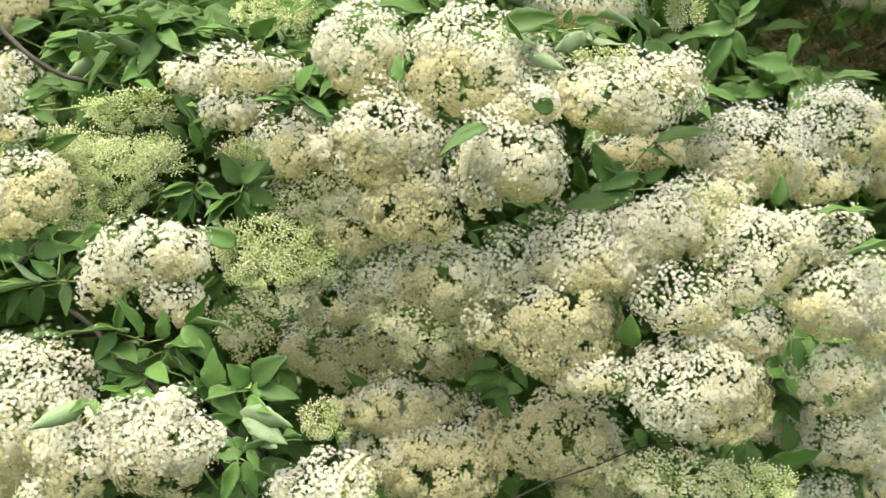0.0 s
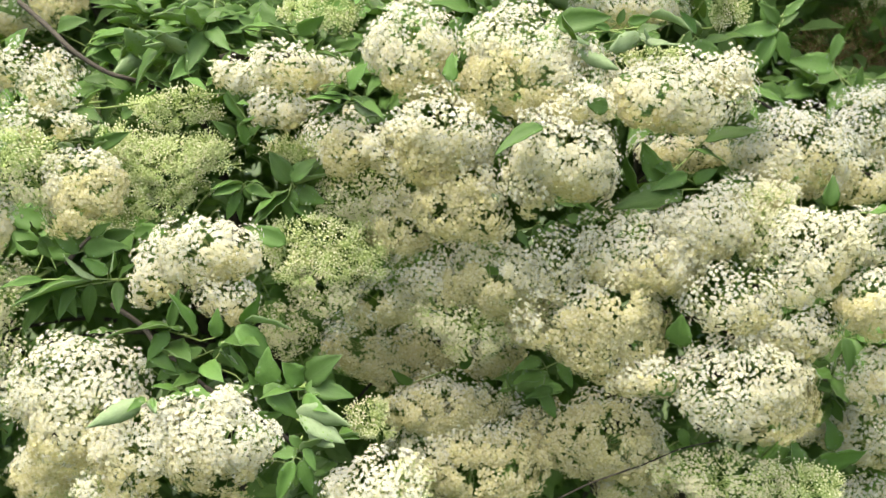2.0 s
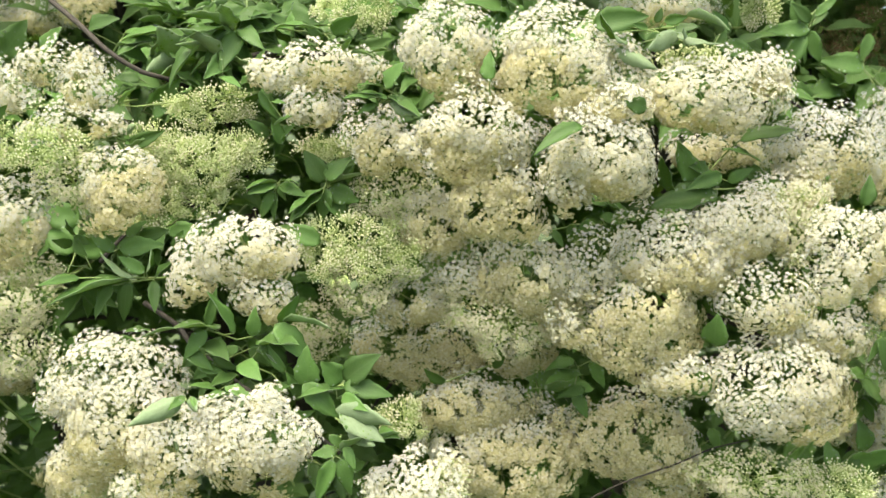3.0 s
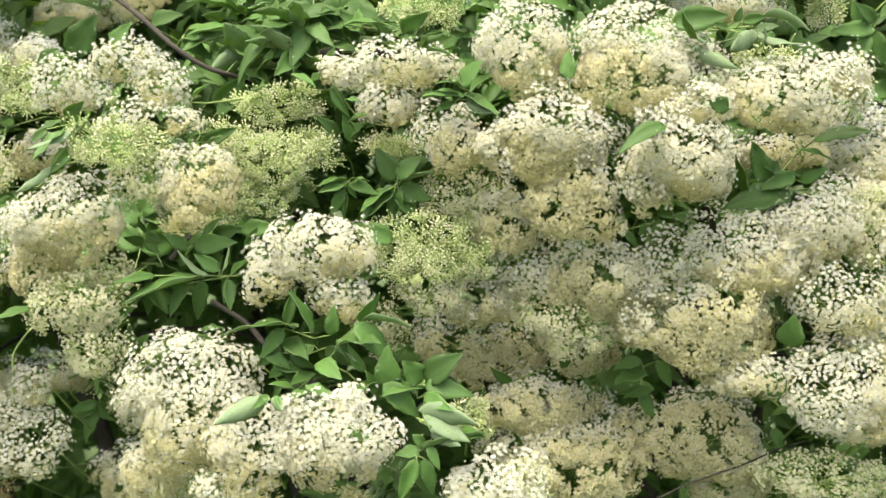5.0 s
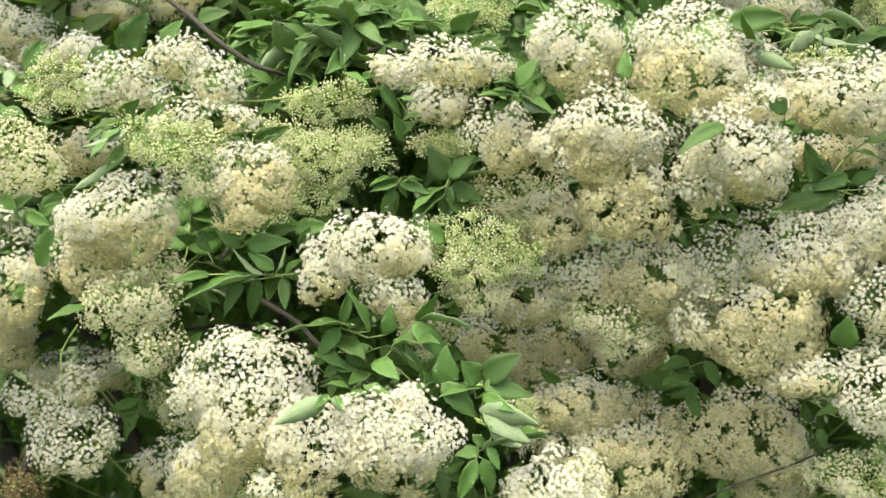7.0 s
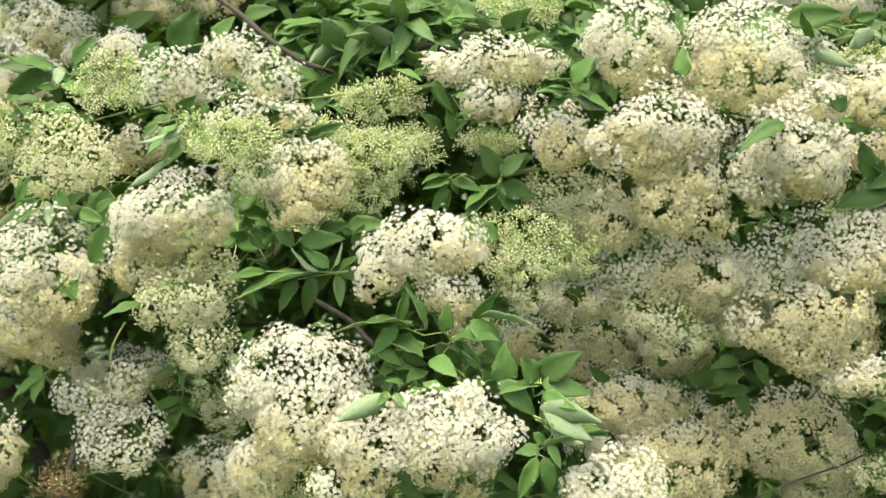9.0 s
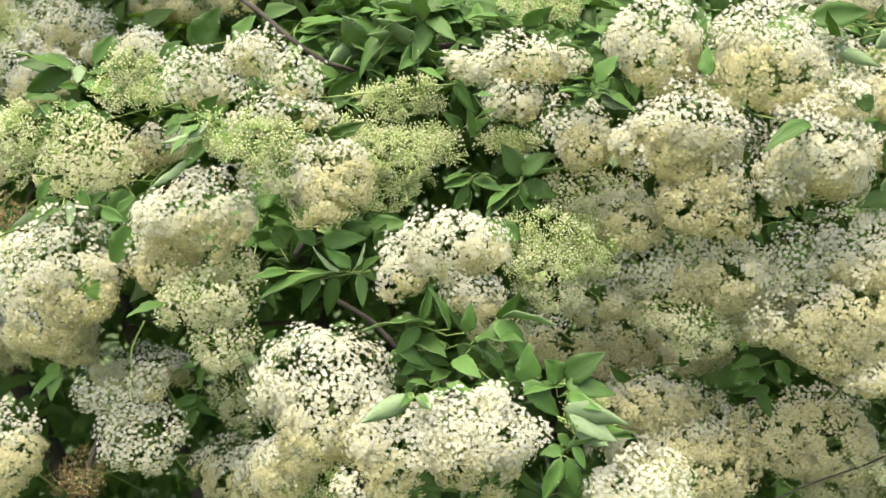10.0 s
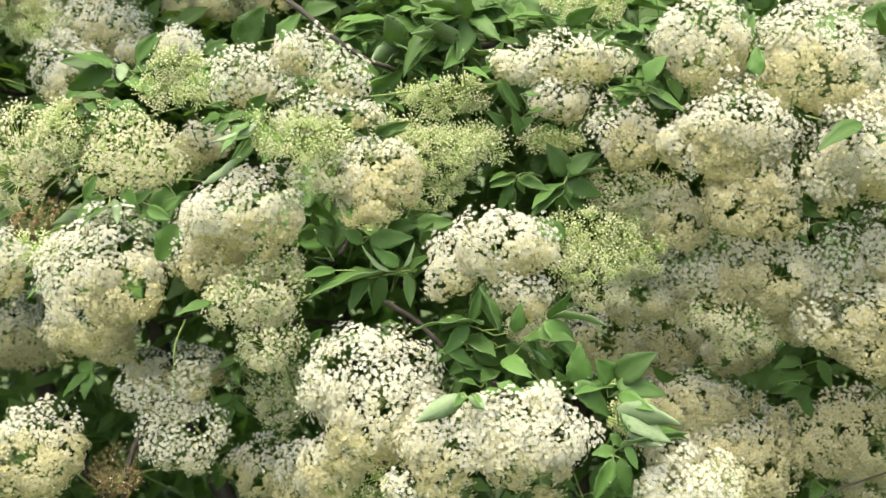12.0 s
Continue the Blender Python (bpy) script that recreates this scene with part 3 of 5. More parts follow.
flower_head(-0.589, 1.205, 1.551, 0.038, 0.028, "loose", 76, lean=0.2)
flower_head(-0.674, 1.220, 1.516, 0.035, 0.037, "loose", 77)
flower_head(-0.564, 1.195, 1.479, 0.064, 0.025, "loose", 78, roll=-8, pieces=True)
flower_head(-0.593, 1.170, 1.448, 0.052, 0.031, "bud", 79)
flower_head(-0.499, 1.175, 1.399, 0.051, 0.051, "cream", 80, pieces=True)
flower_head(-0.660, 1.180, 1.359, 0.074, 0.051, "white", 81, pieces=True)
flower_head(-0.707, 1.229, 1.302, 0.049, 0.053, "cream", 82)
flower_head(-0.627, 1.235, 1.287, 0.039, 0.026, "mixed", 83)
flower_head(-0.649, 1.178, 1.255, 0.060, 0.039, "mixed", 84)
flower_head(-0.628, 1.183, 1.197, 0.041, 0.039, "mixed", 85)
flower_head(-0.759, 1.283, 1.537, 0.035, 0.021, "bud", 86)
flower_head(-0.742, 1.278, 1.502, 0.034, 0.022, "bud", 87)
flower_head(-0.788, 1.291, 1.503, 0.025, 0.021, "bud", 88)
flower_head(-0.808, 1.250, 1.419, 0.058, 0.054, "mixed", 89)
flower_head(-0.748, 1.336, 1.430, 0.037, 0.032, "cream", 90)
flower_head(-0.983, 1.305, 1.409, 0.068, 0.061, "mixed", 91)
flower_head(-0.921, 1.321, 1.440, 0.045, 0.044, "bud", 92)
flower_head(-0.844, 1.226, 1.264, 0.080, 0.080, "white", 293)
flower_head(-0.927, 1.427, 1.147, 0.073, 0.045, "cream", 94)
flower_head(-0.925, 1.242, 1.300, 0.029, 0.021, "bud", 95)
flower_head(-0.985, 1.253, 1.274, 0.037, 0.042, "white", 96)
flower_head(-0.817, 1.270, 1.101, 0.032, 0.024, "loose", 97)
flower_head(-0.748, 1.262, 1.125, 0.026, 0.028, "loose", 98, roll=-15)
flower_head(-0.760, 1.272, 1.044, 0.055, 0.049, "loose", 99)
flower_head(-0.954, 1.247, 1.022, 0.065, 0.059, "cream", 100)
flower_head(-1.164, 1.720, 1.070, 0.075, 0.075, "cream", 101, stem=(0.03, 0.32, -0.06))
flower_head(-0.835, 1.500, 1.072, 0.083, 0.035, "cream", 102)
flower_head(-0.663, 1.480, 1.040, 0.053, 0.056, "mixed", 103)
flower_head(-0.690, 1.480, 0.919, 0.057, 0.043, "cream", 104)
flower_head(-0.599, 1.305, 0.978, 0.043, 0.051, "white", 105)
flower_head(-0.513, 1.165, 1.018, 0.037, 0.030, "bud", 106)
flower_head(-0.984, 1.661, 0.837, 0.043, 0.048, "dried", 107, stem=(0.03, 0.32, -0.06))
flower_head(-0.854, 1.281, 0.977, 0.037, 0.018, "dried", 108, stem=(0.03, 0.75, -0.1))
flower_head(-1.026, 1.470, 1.305, 0.051, 0.037, "dried", 109)
flower_head(-0.987, 1.629, 1.599, 0.073, 0.054, "white", 110, stem=(0.03, 0.32, -0.06))
flower_head(-1.010, 1.575, 1.529, 0.056, 0.054, "white", 111, stem=(0.03, 0.32, -0.06))
flower_head(-0.821, 1.515, 1.572, 0.037, 0.030, "white", 112)
flower_head(-0.908, 1.594, 1.567, 0.037, 0.024, "white", 113, stem=(0.03, 0.32, -0.06))
flower_head(-1.126, 1.703, 1.643, 0.059, 0.039, "cream", 114, stem=(0.03, 0.32, -0.06))
flower_head(-1.066, 1.621, 1.597, 0.058, 0.035, "bud", 115, stem=(0.03, 0.32, -0.06))
flower_head(-0.791, 1.701, 1.648, 0.059, 0.033, "white", 116, stem=(0.03, 0.32, -0.06))
flower_head(-0.862, 1.716, 1.645, 0.040, 0.030, "cream", 117, stem=(0.03, 0.32, -0.06))
flower_head(-0.353, 1.061, 1.140, 0.038, 0.032, "white", 118, pieces=True)
flower_head(-0.303, 1.050, 1.178, 0.016, 0.018, "white", 119, pieces=True)
flower_head(-0.371, 1.056, 1.167, 0.017, 0.016, "loose", 120, pieces=True)
flower_head(-0.562, 1.111, 1.162, 0.022, 0.026, "loose", 121, pieces=True)
flower_head(-0.546, 1.133, 1.060, 0.039, 0.038, "cream", 122, pieces=True)
flower_head(-0.441, 1.066, 1.064, 0.037, 0.031, "loose", 123, pieces=True)
flower_head(-0.006, 1.213, 1.585, 0.031, 0.025, "loose", 124)
flower_head(0.101, 1.211, 1.571, 0.025, 0.021, "loose", 125)
flower_head(0.102, 1.171, 1.506, 0.047, 0.024, "white", 126, pieces=True)
flower_head(0.045, 1.180, 1.408, 0.031, 0.034, "loose", 127, pieces=True)
flower_head(-0.132, 1.207, 1.444, 0.025, 0.028, "white", 128)
flower_head(0.065, 1.183, 1.496, 0.018, 0.018, "loose", 129)
flower_head(-0.481, 1.289, 1.449, 0.034, 0.028, "bud", 130)
flower_head(-0.384, 1.294, 1.433, 0.040, 0.021, "bud", 131)
flower_head(-0.478, 1.294, 1.391, 0.036, 0.025, "bud", 132)
flower_head(-0.492, 1.289, 1.352, 0.019, 0.019, "bud", 133)
flower_head(-0.167, 1.275, 1.322, 0.038, 0.039, "bud", 134, thin=0.8)
flower_head(-0.255, 1.253, 1.302, 0.029, 0.027, "bud", 135)
flower_head(0.227, 1.224, 1.314, 0.042, 0.042, "white", 136)
flower_head(0.084, 1.232, 1.306, 0.032, 0.042, "loose", 137)
flower_head(-0.123, 1.280, 1.351, 0.044, 0.044, "cream", 138)
flower_head(-0.128, 1.321, 1.232, 0.053, 0.038, "cream", 139)
flower_head(0.065, 1.279, 1.218, 0.044, 0.037, "cream", 140)
flower_head(-0.543, 1.200, 1.522, 0.036, 0.029, "loose", 141, lean=0.3)
flower_head(-0.632, 1.210, 1.519, 0.035, 0.030, "loose", 142)
flower_head(-0.555, 1.180, 1.414, 0.045, 0.038, "mixed", 143)
flower_head(-0.333, 1.275, 1.539, 0.030, 0.019, "white", 144, roll=20)
flower_head(-0.208, 1.280, 1.552, 0.030, 0.015, "loose", 145)
flower_head(-0.781, 1.275, 1.084, 0.043, 0.022, "loose", 146)

# ---- compound leaves: base, tip ----
LIT, DARK, PALE = 'sunlit bright green elder leaf with pointed toothed leaflets', 'dark green elder leaf in the shade of flower heads', 'curled elder leaf showing its pale grey-green underside'
leaf(-0.051, 1.185, 1.516, -0.055, 1.175, 1.551, pairs=0, size=0.035, face=(-0.4, -0.8, 0.2), seed=1, label=LIT)
leaf(-0.027, 1.220, 1.510, 0.014, 1.200, 1.435, pairs=2, size=0.06, face=(0, -0.8, 0.5), seed=2, label=DARK)
leaf(0.411, 1.200, 1.367, 0.410, 1.190, 1.400, pairs=0, size=0.038, face=(0, -0.9, 0.3), seed=3, label=LIT)
leaf(0.502, 1.360, 1.104, 0.484, 1.340, 1.085, pairs=2, size=0.05, seed=4, label=DARK)
leaf(0.263, 1.380, 1.012, 0.302, 1.360, 0.985, pairs=2, size=0.06, seed=5, label=DARK)
leaf(0.625, 1.400, 0.970, 0.584, 1.380, 0.951, pairs=2, size=0.06, seed=6, label=DARK)
leaf(0.437, 1.600, 1.545, 0.460, 1.580, 1.499, pairs=2, size=0.08, seed=7, label=DARK)
leaf(0.554, 1.620, 1.527, 0.518, 1.600, 1.563, pairs=2, size=0.08, seed=8, label=DARK)
leaf(0.600, 1.600, 1.572, 0.560, 1.580, 1.508, pairs=2, size=0.08, seed=9, label=DARK)
leaf(-0.440, 1.470, 1.582, -0.488, 1.420, 1.611, pairs=2, size=0.07, seed=10, label=LIT)
leaf(-0.440, 1.470, 1.582, -0.459, 1.420, 1.540, pairs=2, size=0.065, seed=11, label=LIT)
leaf(-0.428, 1.460, 1.598, -0.364, 1.410, 1.626, pairs=2, size=0.07, seed=12, label=LIT)
leaf(-0.291, 1.400, 1.586, -0.337, 1.370, 1.638, pairs=2, size=0.065, seed=13, label=LIT)
leaf(-0.498, 1.500, 1.634, -0.537, 1.470, 1.652, pairs=2, size=0.07, seed=14, label=LIT)
leaf(-0.472, 1.500, 1.643, -0.412, 1.470, 1.660, pairs=2, size=0.07, seed=15, label=LIT)
leaf(-0.608, 1.460, 1.499, -0.620, 1.430, 1.507, pairs=2, size=0.07, seed=16, label=LIT)
leaf(-0.547, 1.480, 1.533, -0.594, 1.450, 1.528, pairs=2, size=0.07, seed=17, label=DARK)
leaf(-0.370, 1.420, 1.532, -0.418, 1.390, 1.539, pairs=2, size=0.065, seed=18, label=DARK)
leaf(-0.195, 1.400, 1.586, -0.129, 1.370, 1.561, pairs=2, size=0.065, seed=19, label=DARK)
leaf(-0.003, 1.420, 1.635, -0.035, 1.390, 1.640, pairs=2, size=0.08, face=(0, -0.8, 0.5), seed=20, label=LIT)
leaf(0.030, 1.450, 1.614, 0.025, 1.420, 1.659, pairs=2, size=0.085, face=(0, -0.8, 0.5), seed=21, label=DARK)
leaf(-0.189, 1.420, 1.635, -0.145, 1.390, 1.640, pairs=2, size=0.07, seed=22, label=DARK)
leaf(-1.029, 1.400, 1.478, -0.997, 1.400, 1.482, pairs=0, size=0.055, face=(0, -0.2, 1), seed=23, label=PALE)
leaf(-0.745, 1.220, 1.360, -0.754, 1.200, 1.313, pairs=0, size=0.055, face=(0.3, -0.9, 0.2), seed=24, label=PALE)
leaf(-0.706, 1.480, 1.112, -0.746, 1.460, 1.089, pairs=2, size=0.06, seed=25, label=DARK)
leaf(-0.738, 1.500, 1.042, -0.752, 1.480, 0.983, pairs=2, size=0.06, seed=26, label=DARK)
leaf(-0.958, 1.330, 1.359, -0.980, 1.310, 1.353, pairs=1, size=0.05, seed=27, label=DARK)
leaf(-0.993, 1.620, 1.039, -1.054, 1.600, 1.009, pairs=2, size=0.06, seed=28, label=DARK)
leaf_with(LIT, 1, (-0.355, 1.145, 1.225), (-0.369, 1.121, 1.246, -0.454, 1.094, 1.264, 'u', 1), (-0.387, 1.124, 1.242, -0.415, 1.115, 1.206, 'c', 1), (-0.384, 1.123, 1.245, -0.374, 1.115, 1.293, 'c', 0.8), (-0.352, 1.114, 1.240, -0.375, 1.089, 1.295, 'u', 0.8), (-0.332, 1.125, 1.234, -0.325, 1.110, 1.269, 'c', 1.3))
leaf_with(LIT, 2, (-0.327, 1.130, 1.218), (-0.322, 1.110, 1.232, -0.270, 1.069, 1.242, 'u', 1.2), (-0.297, 1.105, 1.256, -0.271, 1.089, 1.289, 'c', 1.1), (-0.292, 1.106, 1.257, -0.230, 1.076, 1.268, 'u', 1.1), (-0.301, 1.099, 1.254, -0.254, 1.088, 1.211, 'c', 1), (-0.319, 1.102, 1.231, -0.290, 1.100, 1.194, 'c', 0.8))
leaf_with(LIT, 3, (-0.269, 1.110, 1.172), (-0.262, 1.088, 1.184, -0.260, 1.068, 1.230, 'c', 1.4), (-0.222, 1.089, 1.189, -0.241, 1.067, 1.218, 'c', 1.6), (-0.220, 1.086, 1.192, -0.180, 1.067, 1.228, 'c', 1.3), (-0.220, 1.079, 1.188, -0.164, 1.061, 1.186, 'u', 1.2), (-0.267, 1.082, 1.188, -0.221, 1.068, 1.154, 'c', 1.1), (-0.219, 1.091, 1.184, -0.269, 1.061, 1.192, 'u', 0.9), (-0.228, 1.082, 1.171, -0.200, 1.062, 1.185, 'u', 1))
leaf_with(LIT, 4, (-0.319, 1.125, 1.167), (-0.290, 1.100, 1.198, -0.311, 1.091, 1.231, 'c', 0.8), (-0.300, 1.096, 1.180, -0.333, 1.077, 1.174, 'u', 1), (-0.274, 1.102, 1.187, -0.312, 1.077, 1.180, 'u', 1.2), (-0.272, 1.105, 1.167, -0.284, 1.085, 1.200, 'c', 1))
leaf_with(PALE, 5, (-0.229, 1.070, 1.152), (-0.225, 1.043, 1.171, -0.154, 1.020, 1.163, 'p', 0.95), (-0.221, 1.041, 1.167, -0.169, 1.018, 1.143, 'p', 0.95), (-0.219, 1.043, 1.122, -0.195, 1.017, 1.157, 'u', 0.9), (-0.175, 1.039, 1.137, -0.154, 1.018, 1.164, 'u', 0.9), (-0.212, 1.043, 1.148, -0.177, 1.022, 1.130, 'p', 0.9))
leaf_with(DARK, 6, (-0.226, 1.080, 1.145), (-0.220, 1.059, 1.159, -0.182, 1.043, 1.158, 'c', 1), (-0.216, 1.053, 1.154, -0.184, 1.043, 1.129, 'c', 1), (-0.187, 1.057, 1.133, -0.159, 1.018, 1.160, 'u', 1), (-0.220, 1.061, 1.181, -0.196, 1.017, 1.182, 'u', 1))
leaf_with(DARK, 7, (-0.222, 1.065, 1.134), (-0.224, 1.043, 1.124, -0.252, 1.034, 1.120, 'c', 1.4), (-0.228, 1.034, 1.117, -0.247, 1.033, 1.065, 'c', 0.9), (-0.220, 1.038, 1.116, -0.205, 1.029, 1.072, 'c', 0.9), (-0.215, 1.034, 1.132, -0.200, 1.021, 1.110, 'c', 1.2), (-0.232, 1.036, 1.144, -0.212, 1.035, 1.125, 'c', 1))
leaf_with(PALE, 8, (-0.369, 1.060, 1.170), (-0.393, 1.031, 1.184, -0.448, 1.019, 1.157, 'p', 0.85), (-0.392, 1.040, 1.186, -0.402, 1.012, 1.180, 'u', 0.9), (-0.387, 1.033, 1.184, -0.366, 1.013, 1.175, 'p', 1.1), (-0.383, 1.035, 1.187, -0.371, 1.009, 1.181, 'u', 0.6))
leaf_with(PALE, 9, (-0.350, 1.095, 1.169), (-0.349, 1.065, 1.182, -0.377, 1.044, 1.183, 'u', 1.4), (-0.355, 1.074, 1.188, -0.318, 1.056, 1.180, 'U', 1), (-0.327, 1.064, 1.179, -0.350, 1.057, 1.160, 'p', 1))
leaf_with(DARK, 10, (-0.386, 1.175, 1.188), (-0.385, 1.145, 1.196, -0.408, 1.135, 1.176, 'c', 1.3), (-0.355, 1.151, 1.215, -0.382, 1.145, 1.193, 'c', 1.3), (-0.341, 1.148, 1.213, -0.307, 1.145, 1.190, 'c', 1.2), (-0.383, 1.151, 1.187, -0.354, 1.135, 1.164, 'c', 1.2), (-0.396, 1.148, 1.216, -0.421, 1.133, 1.192, 'c', 1.2))
leaf_with(DARK, 11, (-0.407, 1.175, 1.151), (-0.392, 1.145, 1.175, -0.404, 1.132, 1.151, 'c', 1.2), (-0.424, 1.152, 1.193, -0.396, 1.146, 1.209, 'c', 1.2), (-0.372, 1.146, 1.174, -0.394, 1.131, 1.192, 'c', 1.2))
leaf_with(PALE, 12, (-0.451, 1.180, 1.294), (-0.489, 1.161, 1.295, -0.578, 1.126, 1.284, 'u', 0.8), (-0.546, 1.154, 1.298, -0.583, 1.121, 1.294, 'u', 0.8), (-0.482, 1.156, 1.298, -0.523, 1.140, 1.323, 'p', 0.8), (-0.464, 1.154, 1.305, -0.451, 1.134, 1.337, 'p', 1))
leaf_with(DARK, 13, (-0.450, 1.190, 1.294), (-0.489, 1.160, 1.292, -0.501, 1.160, 1.237, 'c', 1), (-0.508, 1.159, 1.288, -0.529, 1.153, 1.246, 'c', 1.1), (-0.460, 1.169, 1.293, -0.452, 1.147, 1.258, 'c', 1.1), (-0.458, 1.168, 1.298, -0.432, 1.160, 1.318, 'c', 1.3), (-0.471, 1.167, 1.303, -0.500, 1.158, 1.326, 'c', 1.1))
leaf_with(DARK, 14, (-0.519, 1.225, 1.327), (-0.509, 1.195, 1.328, -0.454, 1.187, 1.334, 'c', 1.3), (-0.500, 1.196, 1.344, -0.476, 1.194, 1.364, 'c', 1.3), (-0.517, 1.198, 1.324, -0.545, 1.187, 1.353, 'c', 1.2), (-0.487, 1.206, 1.340, -0.450, 1.194, 1.350, 'c', 1.2))
leaf_with(DARK, 15, (-0.582, 1.245, 1.334), (-0.579, 1.226, 1.329, -0.597, 1.207, 1.335, 'c', 1.5), (-0.575, 1.220, 1.337, -0.554, 1.212, 1.331, 'c', 1.5), (-0.575, 1.220, 1.341, -0.578, 1.205, 1.364, 'c', 1.3), (-0.573, 1.219, 1.334, -0.555, 1.202, 1.318, 'c', 1.3), (-0.554, 1.219, 1.298, -0.577, 1.198, 1.309, 'u', 1.2))
leaf_with(DARK, 16, (-0.591, 1.225, 1.183), (-0.586, 1.206, 1.190, -0.592, 1.190, 1.229, 'c', 1.2), (-0.583, 1.200, 1.192, -0.564, 1.185, 1.219, 'c', 1.2), (-0.565, 1.195, 1.180, -0.591, 1.184, 1.175, 'c', 1))
leaf_with(PALE, 17, (-0.483, 1.195, 1.209), (-0.479, 1.173, 1.214, -0.546, 1.146, 1.217, 'u', 0.6), (-0.467, 1.168, 1.231, -0.490, 1.145, 1.240, 'u', 1))
leaf_with(DARK, 18, (-0.435, 1.235, 1.334), (-0.453, 1.213, 1.347, -0.405, 1.201, 1.353, 'c', 1.3), (-0.432, 1.212, 1.330, -0.417, 1.202, 1.303, 'c', 1.2), (-0.445, 1.208, 1.323, -0.430, 1.201, 1.352, 'c', 1.2))
leaf_with(DARK, 19, (-0.329, 1.300, 1.400), (-0.327, 1.272, 1.403, -0.360, 1.245, 1.398, 'u', 1.1), (-0.327, 1.278, 1.405, -0.363, 1.248, 1.411, 'u', 1), (-0.323, 1.273, 1.401, -0.314, 1.270, 1.381, 'c', 1.1), (-0.323, 1.277, 1.402, -0.287, 1.246, 1.397, 'u', 1), (-0.321, 1.269, 1.408, -0.295, 1.246, 1.415, 'u', 0.9), (-0.330, 1.272, 1.394, -0.350, 1.266, 1.357, 'c', 0.9), (-0.329, 1.275, 1.391, -0.331, 1.268, 1.354, 'c', 0.8))
leaf_with(LIT, 20, (-0.262, 1.290, 1.400), (-0.262, 1.267, 1.407, -0.289, 1.258, 1.449, 'c', 1.3), (-0.260, 1.263, 1.410, -0.228, 1.255, 1.442, 'c', 1.3), (-0.264, 1.268, 1.399, -0.315, 1.240, 1.381, 'u', 1.1), (-0.265, 1.263, 1.391, -0.315, 1.240, 1.369, 'u', 1))
leaf_with(DARK, 21, (-0.259, 1.300, 1.399), (-0.261, 1.279, 1.393, -0.233, 1.266, 1.354, 'c', 1.4), (-0.257, 1.281, 1.404, -0.210, 1.252, 1.420, 'u', 1.3), (-0.258, 1.275, 1.397, -0.215, 1.263, 1.383, 'c', 1.5), (-0.260, 1.271, 1.398, -0.271, 1.268, 1.354, 'c', 1.2), (-0.256, 1.280, 1.412, -0.221, 1.263, 1.439, 'c', 1.3))
leaf_with(LIT, 22, (-0.259, 1.255, 1.326), (-0.264, 1.232, 1.332, -0.315, 1.222, 1.357, 'c', 1.1))
leaf_with(DARK, 23, (-0.326, 1.315, 1.480), (-0.339, 1.293, 1.465, -0.363, 1.273, 1.487, 'c', 1.1), (-0.325, 1.293, 1.462, -0.302, 1.279, 1.488, 'c', 1.1), (-0.321, 1.292, 1.455, -0.331, 1.277, 1.491, 'c', 1), (-0.302, 1.291, 1.473, -0.279, 1.264, 1.482, 'u', 1))
leaf_with(PALE, 24, (-0.173, 1.240, 1.519), (-0.180, 1.217, 1.516, -0.223, 1.189, 1.527, 'u', 0.9), (-0.177, 1.209, 1.515, -0.229, 1.180, 1.515, 'u', 0.8), (-0.188, 1.214, 1.508, -0.213, 1.187, 1.497, 'u', 0.9), (-0.173, 1.212, 1.511, -0.130, 1.198, 1.487, 'p', 1), (-0.175, 1.217, 1.518, -0.132, 1.178, 1.505, 'u', 1))
leaf_with(LIT, 25, (-0.175, 1.235, 1.523), (-0.180, 1.210, 1.528, -0.159, 1.194, 1.560, 'c', 1.5), (-0.183, 1.205, 1.528, -0.210, 1.174, 1.540, 'u', 1.1), (-0.164, 1.208, 1.518, -0.141, 1.193, 1.495, 'c', 1))
leaf_with(PALE, 26, (0.062, 1.155, 1.484), (0.051, 1.126, 1.483, -0.006, 1.093, 1.463, 'u', 0.8))
leaf_with(LIT, 27, (0.141, 1.165, 1.502), (0.128, 1.140, 1.504, 0.103, 1.126, 1.513, 'c', 1.6))
leaf_with(LIT, 28, (0.158, 1.225, 1.596), (0.072, 1.201, 1.604, 0.139, 1.189, 1.617, 'c', 1.1), (0.147, 1.197, 1.606, 0.154, 1.194, 1.624, 'c', 1.3), (0.137, 1.194, 1.599, 0.117, 1.186, 1.604, 'c', 1.2), (0.171, 1.197, 1.597, 0.198, 1.187, 1.604, 'c', 1.1), (0.053, 1.195, 1.614, 0.068, 1.193, 1.620, 'c', 1.3))
leaf_with(PALE, 29, (0.170, 1.215, 1.592), (0.112, 1.188, 1.581, 0.062, 1.163, 1.599, 'p', 0.9), (0.174, 1.191, 1.593, 0.120, 1.164, 1.565, 'p', 0.9), (0.171, 1.191, 1.593, 0.219, 1.167, 1.567, 'p', 0.8), (0.099, 1.191, 1.575, 0.147, 1.177, 1.549, 'p', 0.8), (0.188, 1.194, 1.580, 0.170, 1.169, 1.598, 'p', 1))
leaf_with(DARK, 30, (0.181, 1.245, 1.605), (0.189, 1.224, 1.616, 0.242, 1.192, 1.611, 'u', 0.8), (0.108, 1.218, 1.596, 0.122, 1.202, 1.571, 'c', 1.2), (0.157, 1.221, 1.596, 0.135, 1.209, 1.575, 'c', 1.2), (0.164, 1.225, 1.610, 0.191, 1.215, 1.616, 'c', 1.2), (0.202, 1.221, 1.596, 0.183, 1.206, 1.581, 'c', 1.2), (0.151, 1.225, 1.589, 0.175, 1.200, 1.581, 'c', 1.2))
